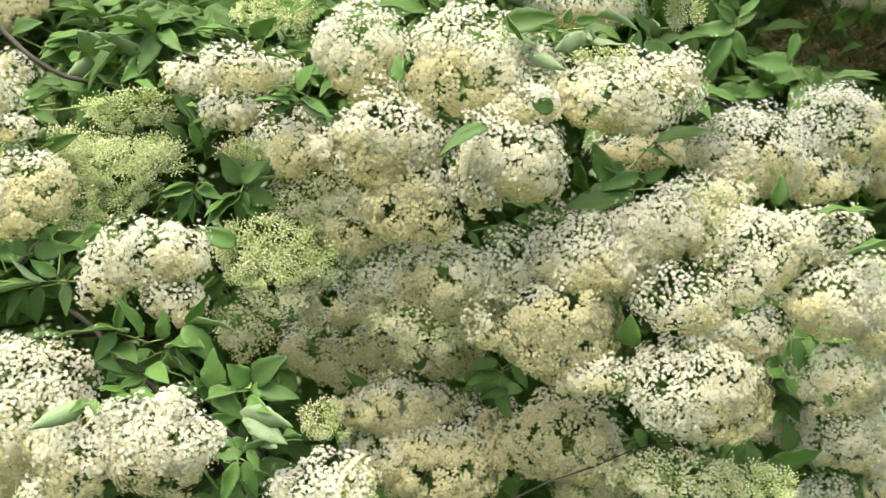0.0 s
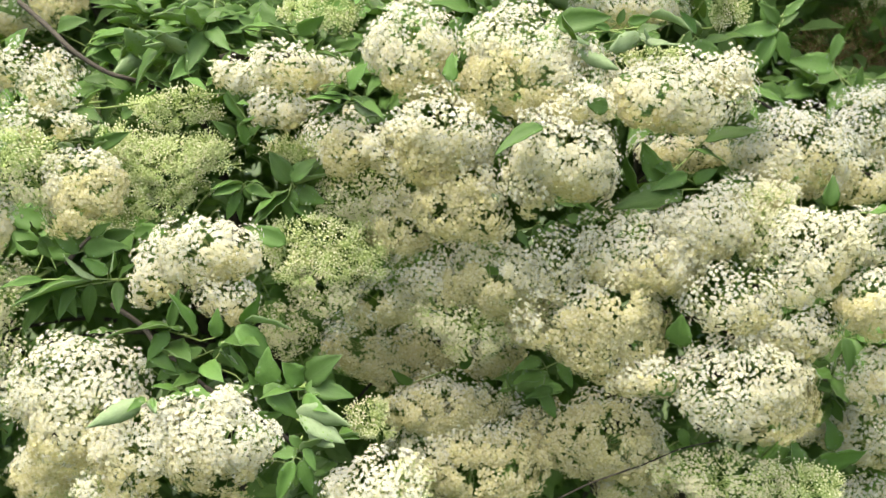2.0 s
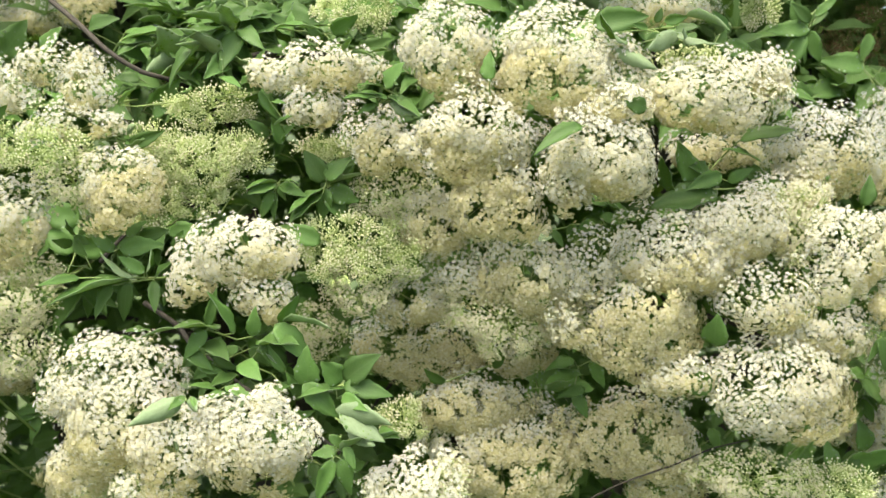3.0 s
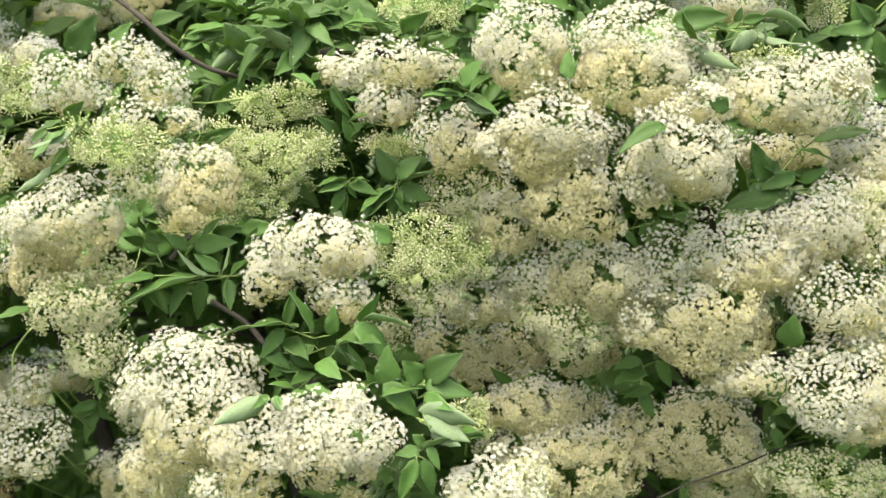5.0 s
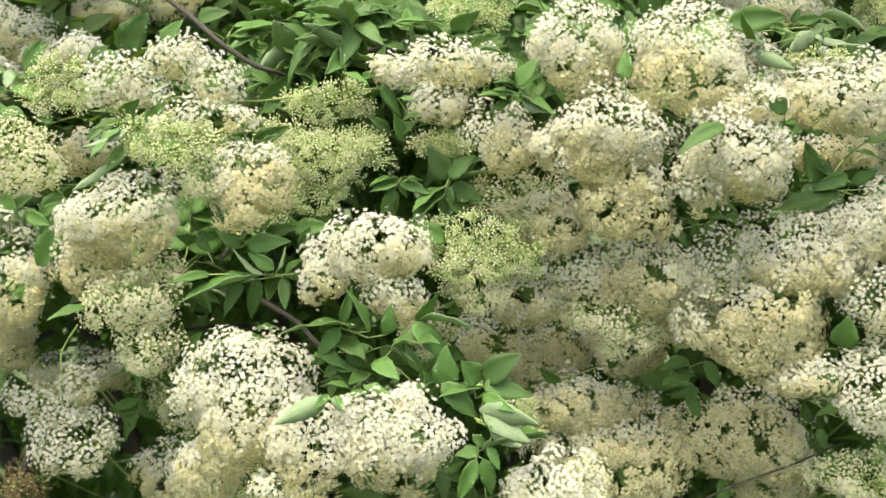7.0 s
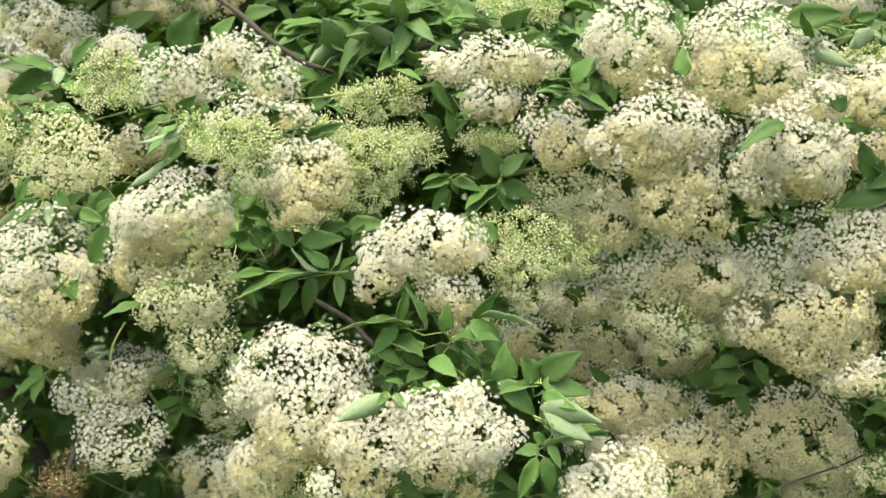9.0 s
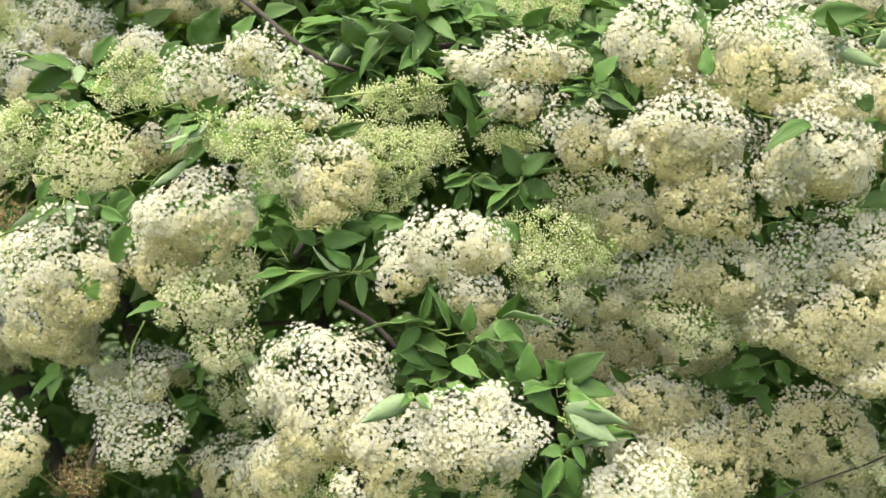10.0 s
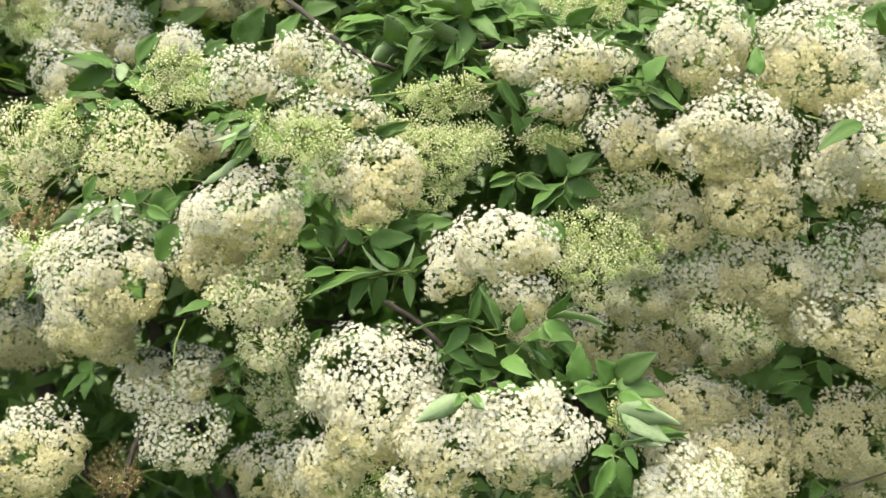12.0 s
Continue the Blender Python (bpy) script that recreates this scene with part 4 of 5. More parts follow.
leaf_with(LIT, 31, (0.249, 1.295, 1.565), (0.238, 1.265, 1.572, 0.251, 1.259, 1.604, 'c', 1.4))
leaf_with(LIT, 32, (0.293, 1.405, 1.598), (0.280, 1.381, 1.593, 0.324, 1.362, 1.578, 'c', 1.3), (0.300, 1.382, 1.595, 0.333, 1.374, 1.608, 'c', 1.1), (0.287, 1.379, 1.608, 0.261, 1.367, 1.638, 'c', 1.2))
leaf_with(LIT, 33, (0.258, 1.285, 1.440), (0.272, 1.257, 1.463, 0.334, 1.227, 1.480, 'u', 1.1), (0.255, 1.266, 1.452, 0.294, 1.228, 1.452, 'u', 1), (0.239, 1.266, 1.425, 0.207, 1.237, 1.433, 'u', 1.2))
leaf_with(LIT, 34, (0.256, 1.280, 1.415), (0.252, 1.256, 1.420, 0.203, 1.239, 1.401, 'c', 1.1), (0.261, 1.261, 1.411, 0.287, 1.243, 1.429, 'c', 1.3), (0.202, 1.254, 1.426, 0.191, 1.240, 1.460, 'c', 1.2))
leaf_with(DARK, 35, (0.205, 1.275, 1.396), (0.218, 1.256, 1.405, 0.190, 1.238, 1.463, 'c', 1.1), (0.187, 1.247, 1.397, 0.165, 1.238, 1.444, 'c', 1.2), (0.244, 1.245, 1.395, 0.151, 1.222, 1.385, 'u', 1.2), (0.288, 1.249, 1.404, 0.317, 1.235, 1.416, 'c', 1.2), (0.231, 1.253, 1.387, 0.200, 1.243, 1.370, 'c', 1))
leaf_with(LIT, 36, (0.466, 1.225, 1.375), (0.459, 1.194, 1.378, 0.522, 1.171, 1.389, 'u', 1.2))
leaf_with(DARK, 37, (0.562, 1.175, 1.342), (0.542, 1.147, 1.346, 0.471, 1.127, 1.336, 'u', 1.2))
leaf_with(DARK, 38, (0.240, 1.205, 1.205), (0.231, 1.183, 1.212, 0.225, 1.164, 1.252, 'c', 1.9))
leaf_with(DARK, 39, (0.439, 1.200, 1.224), (0.433, 1.172, 1.226, 0.439, 1.157, 1.183, 'c', 0.9), (0.435, 1.181, 1.221, 0.419, 1.160, 1.198, 'c', 0.9))
leaf_with(LIT, 40, (0.273, 1.335, 1.111), (0.258, 1.311, 1.123, 0.202, 1.280, 1.134, 'u', 1.3), (0.255, 1.312, 1.118, 0.227, 1.300, 1.109, 'c', 1.2))
leaf_with(DARK, 41, (0.085, 1.335, 1.144), (0.083, 1.313, 1.142, 0.032, 1.274, 1.140, 'u', 1.3), (0.075, 1.313, 1.158, 0.036, 1.295, 1.155, 'c', 1.2), (0.091, 1.310, 1.118, 0.051, 1.295, 1.111, 'c', 1.2), (0.098, 1.308, 1.159, 0.117, 1.298, 1.122, 'c', 1.2), (0.075, 1.310, 1.111, 0.098, 1.296, 1.082, 'c', 1.2))
leaf_with(DARK, 42, (-0.039, 1.325, 1.147), (-0.030, 1.303, 1.149, -0.040, 1.289, 1.184, 'c', 1.6), (-0.104, 1.294, 1.131, -0.134, 1.284, 1.150, 'c', 1.2))
leaf_with(DARK, 43, (0.072, 1.275, 1.352), (0.056, 1.249, 1.355, 0.070, 1.245, 1.326, 'c', 1.3), (0.085, 1.255, 1.358, 0.062, 1.239, 1.345, 'c', 1.3), (0.095, 1.244, 1.366, 0.128, 1.242, 1.359, 'c', 1.1), (0.110, 1.249, 1.355, 0.088, 1.239, 1.334, 'c', 1.2), (0.034, 1.252, 1.347, 0.048, 1.240, 1.326, 'c', 1.2))
leaf_with(LIT, 44, (0.442, 1.310, 0.987), (0.435, 1.285, 1.000, 0.421, 1.280, 1.067, 'c', 1.3), (0.430, 1.284, 0.999, 0.390, 1.271, 1.025, 'c', 1), (0.454, 1.289, 1.020, 0.520, 1.268, 1.039, 'c', 1.2), (0.448, 1.283, 1.006, 0.492, 1.278, 1.006, 'c', 1.4), (0.440, 1.280, 1.003, 0.468, 1.278, 1.040, 'c', 1.3))
leaf_with(LIT, 45, (0.508, 1.365, 1.009), (0.500, 1.342, 1.020, 0.487, 1.327, 1.066, 'c', 1.4))
leaf_with(LIT, 46, (0.500, 1.575, 1.680), (0.441, 1.547, 1.628, 0.356, 1.524, 1.623, 'u', 1.1), (0.442, 1.555, 1.625, 0.397, 1.532, 1.541, 'c', 0.9), (0.443, 1.550, 1.625, 0.461, 1.539, 1.576, 'c', 1), (0.448, 1.550, 1.634, 0.428, 1.535, 1.670, 'c', 1.2), (0.454, 1.546, 1.632, 0.486, 1.539, 1.655, 'c', 1.1))
leaf_with(PALE, 47, (0.598, 1.545, 1.552), (0.601, 1.524, 1.551, 0.659, 1.483, 1.558, 'u', 0.6))
leaf_with(LIT, 48, (-0.500, 1.445, 1.592), (-0.519, 1.417, 1.596, -0.576, 1.395, 1.587, 'u', 1.3), (-0.504, 1.424, 1.609, -0.563, 1.393, 1.606, 'u', 1.2), (-0.491, 1.414, 1.590, -0.458, 1.412, 1.568, 'c', 1.1), (-0.499, 1.426, 1.583, -0.530, 1.416, 1.566, 'c', 1.1))
leaf_with(LIT, 49, (-0.443, 1.425, 1.584), (-0.467, 1.402, 1.615, -0.412, 1.363, 1.626, 'u', 1.1), (-0.437, 1.404, 1.591, -0.455, 1.384, 1.627, 'c', 1), (-0.439, 1.402, 1.575, -0.435, 1.395, 1.613, 'c', 0.9), (-0.474, 1.403, 1.551, -0.441, 1.364, 1.535, 'u', 1.1))
leaf_with(LIT, 50, (-0.412, 1.395, 1.621), (-0.336, 1.368, 1.616, -0.423, 1.347, 1.599, 'u', 1.2), (-0.344, 1.366, 1.627, -0.413, 1.342, 1.625, 'u', 1.2), (-0.380, 1.369, 1.550, -0.385, 1.353, 1.596, 'c', 1.2), (-0.365, 1.371, 1.583, -0.315, 1.333, 1.589, 'u', 1.1))
leaf_with(LIT, 51, (-0.267, 1.365, 1.603), (-0.336, 1.335, 1.609, -0.270, 1.308, 1.618, 'u', 1.1), (-0.313, 1.335, 1.583, -0.275, 1.303, 1.596, 'u', 1), (-0.260, 1.341, 1.603, -0.225, 1.314, 1.621, 'u', 1.2), (-0.272, 1.345, 1.590, -0.294, 1.322, 1.617, 'c', 1), (-0.262, 1.339, 1.594, -0.236, 1.307, 1.589, 'u', 1))
leaf_with(DARK, 52, (-0.351, 1.335, 1.540), (-0.349, 1.311, 1.530, -0.323, 1.298, 1.485, 'c', 0.9), (-0.359, 1.315, 1.549, -0.345, 1.296, 1.574, 'c', 1.1), (-0.377, 1.305, 1.534, -0.355, 1.283, 1.544, 'u', 1), (-0.352, 1.306, 1.521, -0.381, 1.300, 1.506, 'c', 1), (-0.322, 1.310, 1.522, -0.293, 1.305, 1.530, 'c', 1.1))
leaf_with(DARK, 53, (-0.482, 1.415, 1.552), (-0.523, 1.391, 1.500, -0.476, 1.380, 1.544, 'c', 1.1), (-0.519, 1.387, 1.488, -0.488, 1.379, 1.520, 'c', 1.1), (-0.473, 1.387, 1.520, -0.433, 1.382, 1.521, 'c', 1.1), (-0.536, 1.390, 1.542, -0.565, 1.372, 1.548, 'c', 1.2))
leaf_with(LIT, 54, (-0.468, 1.275, 1.474), (-0.509, 1.247, 1.449, -0.463, 1.236, 1.475, 'c', 0.9))
leaf_with(PALE, 55, (-0.551, 1.245, 1.456), (-0.548, 1.223, 1.457, -0.505, 1.195, 1.448, 'p', 0.8), (-0.511, 1.223, 1.472, -0.485, 1.202, 1.480, 'p', 0.9))
leaf_with(LIT, 56, (-0.038, 1.365, 1.561), (-0.035, 1.335, 1.566, -0.011, 1.331, 1.625, 'c', 1), (-0.041, 1.335, 1.567, -0.018, 1.322, 1.604, 'c', 1), (-0.026, 1.341, 1.560, -0.048, 1.324, 1.604, 'c', 1))
leaf_with(PALE, 57, (-0.181, 1.325, 1.579), (-0.183, 1.305, 1.578, -0.222, 1.270, 1.573, 'u', 0.6))
leaf_with(LIT, 60, (-0.717, 1.325, 1.547), (-0.730, 1.295, 1.552, -0.698, 1.282, 1.571, 'c', 1.2), (-0.720, 1.305, 1.549, -0.691, 1.291, 1.561, 'c', 1.2))
leaf_with(LIT, 61, (-0.874, 1.405, 1.529), (-0.872, 1.377, 1.536, -0.946, 1.362, 1.551, 'c', 1), (-0.881, 1.386, 1.532, -0.956, 1.371, 1.492, 'c', 1), (-0.879, 1.384, 1.535, -0.918, 1.362, 1.527, 'c', 1))
leaf_with(LIT, 62, (-0.837, 1.360, 1.520), (-0.824, 1.336, 1.529, -0.800, 1.321, 1.580, 'c', 1.1), (-0.850, 1.332, 1.540, -0.843, 1.312, 1.513, 'p', 1.3))
leaf_with(DARK, 63, (-0.841, 1.350, 1.518), (-0.830, 1.326, 1.528, -0.786, 1.311, 1.545, 'c', 1.1), (-0.840, 1.324, 1.518, -0.780, 1.289, 1.515, 'u', 1.1), (-0.823, 1.329, 1.518, -0.794, 1.315, 1.492, 'c', 1.2), (-0.853, 1.329, 1.512, -0.864, 1.294, 1.511, 'u', 1.1))
leaf_with(DARK, 64, (-0.862, 1.325, 1.488), (-0.866, 1.304, 1.495, -0.900, 1.288, 1.499, 'c', 1.2), (-0.870, 1.301, 1.485, -0.903, 1.289, 1.473, 'c', 1.2), (-0.864, 1.303, 1.477, -0.906, 1.286, 1.439, 'c', 1), (-0.846, 1.295, 1.495, -0.847, 1.281, 1.443, 'c', 1.1), (-0.840, 1.296, 1.490, -0.802, 1.281, 1.469, 'c', 1.2))
leaf_with(PALE, 65, (-0.862, 1.320, 1.491), (-0.861, 1.300, 1.485, -0.813, 1.265, 1.486, 'u', 0.7), (-0.896, 1.298, 1.486, -0.850, 1.257, 1.488, 'u', 0.7), (-0.850, 1.295, 1.481, -0.802, 1.271, 1.482, 'u', 0.7))
leaf_with(PALE, 66, (-0.625, 1.180, 1.488), (-0.636, 1.156, 1.472, -0.686, 1.134, 1.446, 'p', 0.75), (-0.646, 1.155, 1.472, -0.675, 1.119, 1.438, 'u', 0.7), (-0.661, 1.151, 1.429, -0.697, 1.130, 1.396, 'p', 0.65), (-0.632, 1.153, 1.474, -0.618, 1.133, 1.492, 'p', 0.9))
leaf_with(DARK, 67, (-0.635, 1.200, 1.481), (-0.645, 1.180, 1.447, -0.673, 1.157, 1.420, 'c', 1), (-0.674, 1.172, 1.470, -0.688, 1.159, 1.455, 'c', 1.2), (-0.651, 1.171, 1.486, -0.626, 1.160, 1.502, 'c', 1.2), (-0.656, 1.172, 1.481, -0.674, 1.145, 1.471, 'u', 1))
leaf_with(PALE, 68, (-0.834, 1.225, 1.375), (-0.826, 1.194, 1.364, -0.864, 1.177, 1.345, 'u', 0.8), (-0.821, 1.198, 1.373, -0.806, 1.187, 1.339, 'p', 0.8))
leaf_with(DARK, 69, (-0.835, 1.240, 1.376), (-0.838, 1.217, 1.372, -0.878, 1.206, 1.348, 'c', 1.1), (-0.806, 1.215, 1.365, -0.775, 1.210, 1.383, 'c', 1.2), (-0.860, 1.210, 1.371, -0.842, 1.206, 1.401, 'c', 1.2), (-0.764, 1.212, 1.359, -0.739, 1.206, 1.377, 'c', 1.2), (-0.814, 1.218, 1.387, -0.794, 1.198, 1.355, 'c', 1.2), (-0.784, 1.211, 1.360, -0.752, 1.195, 1.349, 'c', 1.2))
leaf_with(PALE, 70, (-0.692, 1.165, 1.255), (-0.689, 1.137, 1.260, -0.722, 1.103, 1.256, 'u', 1))
leaf_with(LIT, 71, (-0.900, 1.275, 1.327), (-0.893, 1.249, 1.332, -0.925, 1.228, 1.325, 'u', 1.1))
leaf_with(DARK, 72, (-0.558, 1.250, 1.198), (-0.551, 1.223, 1.203, -0.578, 1.210, 1.160, 'c', 1.1), (-0.570, 1.225, 1.196, -0.554, 1.210, 1.164, 'c', 1.1), (-0.549, 1.228, 1.196, -0.583, 1.216, 1.191, 'c', 1))
leaf_with(DARK, 73, (-0.411, 1.155, 1.203), (-0.410, 1.126, 1.213, -0.378, 1.114, 1.197, 'c', 1.2), (-0.401, 1.132, 1.199, -0.366, 1.125, 1.187, 'c', 1.2), (-0.380, 1.132, 1.210, -0.352, 1.117, 1.193, 'c', 1.2), (-0.391, 1.136, 1.226, -0.356, 1.092, 1.220, 'u', 1.1))
leaf_with(DARK, 74, (-0.314, 1.145, 1.183), (-0.325, 1.115, 1.205, -0.345, 1.112, 1.178, 'c', 1.2), (-0.346, 1.119, 1.203, -0.316, 1.083, 1.197, 'u', 1.2), (-0.292, 1.121, 1.169, -0.317, 1.098, 1.189, 'u', 1), (-0.326, 1.120, 1.217, -0.297, 1.088, 1.212, 'u', 1.1))
leaf_with(LIT, 75, (-0.369, 1.145, 1.161), (-0.372, 1.115, 1.170, -0.391, 1.083, 1.196, 'u', 1.1), (-0.363, 1.125, 1.160, -0.336, 1.090, 1.157, 'u', 1), (-0.353, 1.125, 1.188, -0.374, 1.083, 1.186, 'u', 1.1))
leaf_with(LIT, 76, (-0.597, 1.465, 1.584), (-0.578, 1.437, 1.593, -0.518, 1.403, 1.598, 'u', 1.2), (-0.580, 1.439, 1.590, -0.532, 1.413, 1.572, 'U', 1.1), (-0.568, 1.437, 1.611, -0.490, 1.409, 1.605, 'u', 1), (-0.624, 1.438, 1.613, -0.578, 1.413, 1.636, 'U', 1.3))
leaf_with(LIT, 77, (-0.493, 1.495, 1.609), (-0.498, 1.464, 1.622, -0.456, 1.448, 1.639, 'u', 1.2), (-0.487, 1.466, 1.598, -0.436, 1.450, 1.593, 'U', 1.1), (-0.485, 1.469, 1.594, -0.489, 1.459, 1.565, 'c', 1.1), (-0.523, 1.465, 1.627, -0.551, 1.437, 1.638, 'u', 1.2))
leaf_with(LIT, 78, (-0.416, 1.475, 1.600), (-0.416, 1.445, 1.609, -0.326, 1.421, 1.634, 'u', 0.9), (-0.407, 1.455, 1.612, -0.445, 1.422, 1.629, 'u', 1.1), (-0.390, 1.454, 1.599, -0.405, 1.433, 1.569, 'c', 1), (-0.414, 1.444, 1.595, -0.438, 1.431, 1.568, 'U', 1))
leaf_with(LIT, 79, (-0.324, 1.445, 1.584), (-0.320, 1.420, 1.587, -0.263, 1.391, 1.603, 'u', 1), (-0.315, 1.419, 1.584, -0.285, 1.402, 1.569, 'U', 1), (-0.301, 1.423, 1.614, -0.247, 1.397, 1.631, 'u', 1.1), (-0.325, 1.418, 1.598, -0.354, 1.389, 1.615, 'u', 1))
leaf_with(LIT, 80, (-0.518, 1.425, 1.524), (-0.564, 1.404, 1.552, -0.494, 1.384, 1.534, 'c', 1.1), (-0.490, 1.395, 1.553, -0.444, 1.367, 1.537, 'u', 1), (-0.521, 1.395, 1.506, -0.478, 1.384, 1.542, 'U', 1.1), (-0.515, 1.404, 1.507, -0.470, 1.367, 1.492, 'u', 0.9))
leaf_with(PALE, 81, (-0.514, 1.305, 1.503), (-0.528, 1.276, 1.504, -0.502, 1.243, 1.531, 'u', 0.6), (-0.441, 1.277, 1.520, -0.433, 1.243, 1.536, 'u', 1.1), (-0.347, 1.279, 1.523, -0.323, 1.269, 1.486, 'c', 0.7), (-0.398, 1.277, 1.541, -0.363, 1.243, 1.538, 'u', 0.9), (-0.355, 1.282, 1.531, -0.360, 1.261, 1.561, 'c', 0.9))
leaf_with(PALE, 82, (-0.507, 1.225, 1.442), (-0.530, 1.196, 1.459, -0.491, 1.167, 1.445, 'u', 0.6), (-0.498, 1.198, 1.446, -0.464, 1.164, 1.469, 'u', 0.7), (-0.517, 1.199, 1.476, -0.494, 1.167, 1.480, 'u', 0.8))
leaf_with(PALE, 83, (-0.215, 1.265, 1.561), (-0.224, 1.243, 1.570, -0.192, 1.211, 1.574, 'u', 0.5), (-0.233, 1.245, 1.574, -0.222, 1.212, 1.587, 'u', 0.7), (-0.214, 1.243, 1.519, -0.186, 1.211, 1.512, 'u', 0.6), (-0.326, 1.239, 1.509, -0.304, 1.215, 1.513, 'u', 0.6), (-0.322, 1.242, 1.481, -0.296, 1.217, 1.493, 'u', 0.6))

leaf_with(LIT, 90, (0.439, 1.470, 1.636), (0.426, 1.450, 1.620, 0.359, 1.440, 1.619, 'c', 1.0), (0.424, 1.450, 1.618, 0.436, 1.440, 1.569, 'c', 1.1), (0.419, 1.450, 1.612, 0.372, 1.440, 1.540, 'c', 0.75), (0.432, 1.450, 1.638, 0.461, 1.440, 1.669, 'c', 0.9), (0.425, 1.450, 1.630, 0.393, 1.440, 1.657, 'c', 1.1))
leaf_with(PALE, 91, (0.562, 1.440, 1.547), (0.558, 1.420, 1.548, 0.614, 1.390, 1.555, 'u', 0.7))
leaf_with(DARK, 92, (0.536, 1.520, 1.568), (0.529, 1.500, 1.567, 0.464, 1.490, 1.588, 'c', 1.2), (0.535, 1.500, 1.618, 0.525, 1.490, 1.575, 'c', 1.3), (0.565, 1.500, 1.533, 0.567, 1.490, 1.571, 'c', 1.1), (0.547, 1.500, 1.542, 0.532, 1.490, 1.521, 'c', 1.1))
leaf_with(LIT, 93, (-0.686, 1.320, 1.566), (-0.690, 1.300, 1.563, -0.650, 1.290, 1.614, 'c', 1.5), (-0.638, 1.300, 1.573, -0.607, 1.290, 1.607, 'c', 1.3))
leaf_with(LIT, 94, (0.236, 1.200, 1.161), (0.230, 1.180, 1.167, 0.186, 1.170, 1.159, 'c', 1.6))
leaf_with(DARK, 95, (0.031, 1.440, 1.081), (0.032, 1.420, 1.106, 0.102, 1.410, 1.102, 'c', 1.6), (0.039, 1.420, 1.082, 0.086, 1.410, 1.059, 'c', 1.3), (0.120, 1.420, 1.086, 0.056, 1.410, 1.088, 'c', 1.0))
leaf_with(DARK, 96, (0.306, 1.380, 0.990), (0.256, 1.360, 1.011, 0.283, 1.350, 1.002, 'c', 1.6), (0.280, 1.360, 1.045, 0.299, 1.350, 1.014, 'c', 1.3), (0.318, 1.360, 0.985, 0.290, 1.350, 1.023, 'c', 1.2))
leaf_with(PALE, 97, (-0.871, 1.380, 1.536), (-0.870, 1.360, 1.537, -0.934, 1.330, 1.553, 'u', 1.1), (-0.872, 1.360, 1.531, -0.941, 1.350, 1.503, 'c', 1.0), (-0.860, 1.360, 1.539, -0.845, 1.350, 1.518, 'c', 1.2))
leaf_with(LIT, 98, (-0.821, 1.350, 1.543), (-0.829, 1.330, 1.540, -0.798, 1.320, 1.581, 'c', 1.2), (-0.833, 1.330, 1.531, -0.796, 1.300, 1.547, 'u', 1.0), (-0.730, 1.330, 1.556, -0.698, 1.320, 1.564, 'c', 1.6), (-0.735, 1.330, 1.547, -0.729, 1.320, 1.573, 'c', 1.5))

# ---- twigs and stems ----
twig('slender red-brown twig rising across the leaves', (-0.677, 1.440, 1.655), (-0.620, 1.390, 1.618), (-0.570, 1.360, 1.579), (-0.527, 1.360, 1.552), (-0.494, 1.380, 1.541), (-0.464, 1.480, 1.521), thick=0.0075, end=0.8)
twig('grey-brown branch behind the leaves', (-0.435, 1.540, 1.572), (-0.405, 1.450, 1.572), (-0.372, 1.400, 1.574), (-0.326, 1.400, 1.579), (-0.276, 1.520, 1.579), thick=0.013, end=0.9)
twig('brown woody branch under the leafy sprig', (-0.510, 1.290, 1.240), (-0.455, 1.240, 1.222), (-0.425, 1.205, 1.203), (-0.390, 1.215, 1.167), (-0.356, 1.160, 1.164), (-0.328, 1.150, 1.150), (-0.289, 1.200, 1.104), (-0.245, 1.250, 1.045), thick=0.0072, end=0.85)
twig('thin bare grey-brown twig crossing the flower heads', (0.074, 1.270, 0.962), (0.135, 1.265, 0.998), (0.212, 1.270, 1.025), (0.268, 1.300, 1.036), (0.357, 1.420, 1.007), thick=0.0026, end=0.8)
twig('short bare brown twig', (0.341, 1.500, 1.542), (0.363, 1.450, 1.526), (0.398, 1.440, 1.517), (0.446, 1.500, 1.499), thick=0.006, end=0.8)
twig('dark brown upright stem in the shade', (-0.862, 1.320, 0.925), (-0.856, 1.320, 0.972), (-0.850, 1.350, 1.010), (-0.842, 1.430, 1.050), thick=0.009, end=0.8)
twig('straight pale green young shoot', (-0.771, 1.300, 1.060), (-0.770, 1.265, 1.100), (-0.769, 1.262, 1.140), (-0.769, 1.266, 1.172), (-0.775, 1.340, 1.190), thick=0.003, end=0.9, mat=STALK)
twig('small brown twig among dark leaves', (-0.550, 1.240, 1.304), (-0.534, 1.260, 1.327), (-0.519, 1.300, 1.348), thick=0.006)

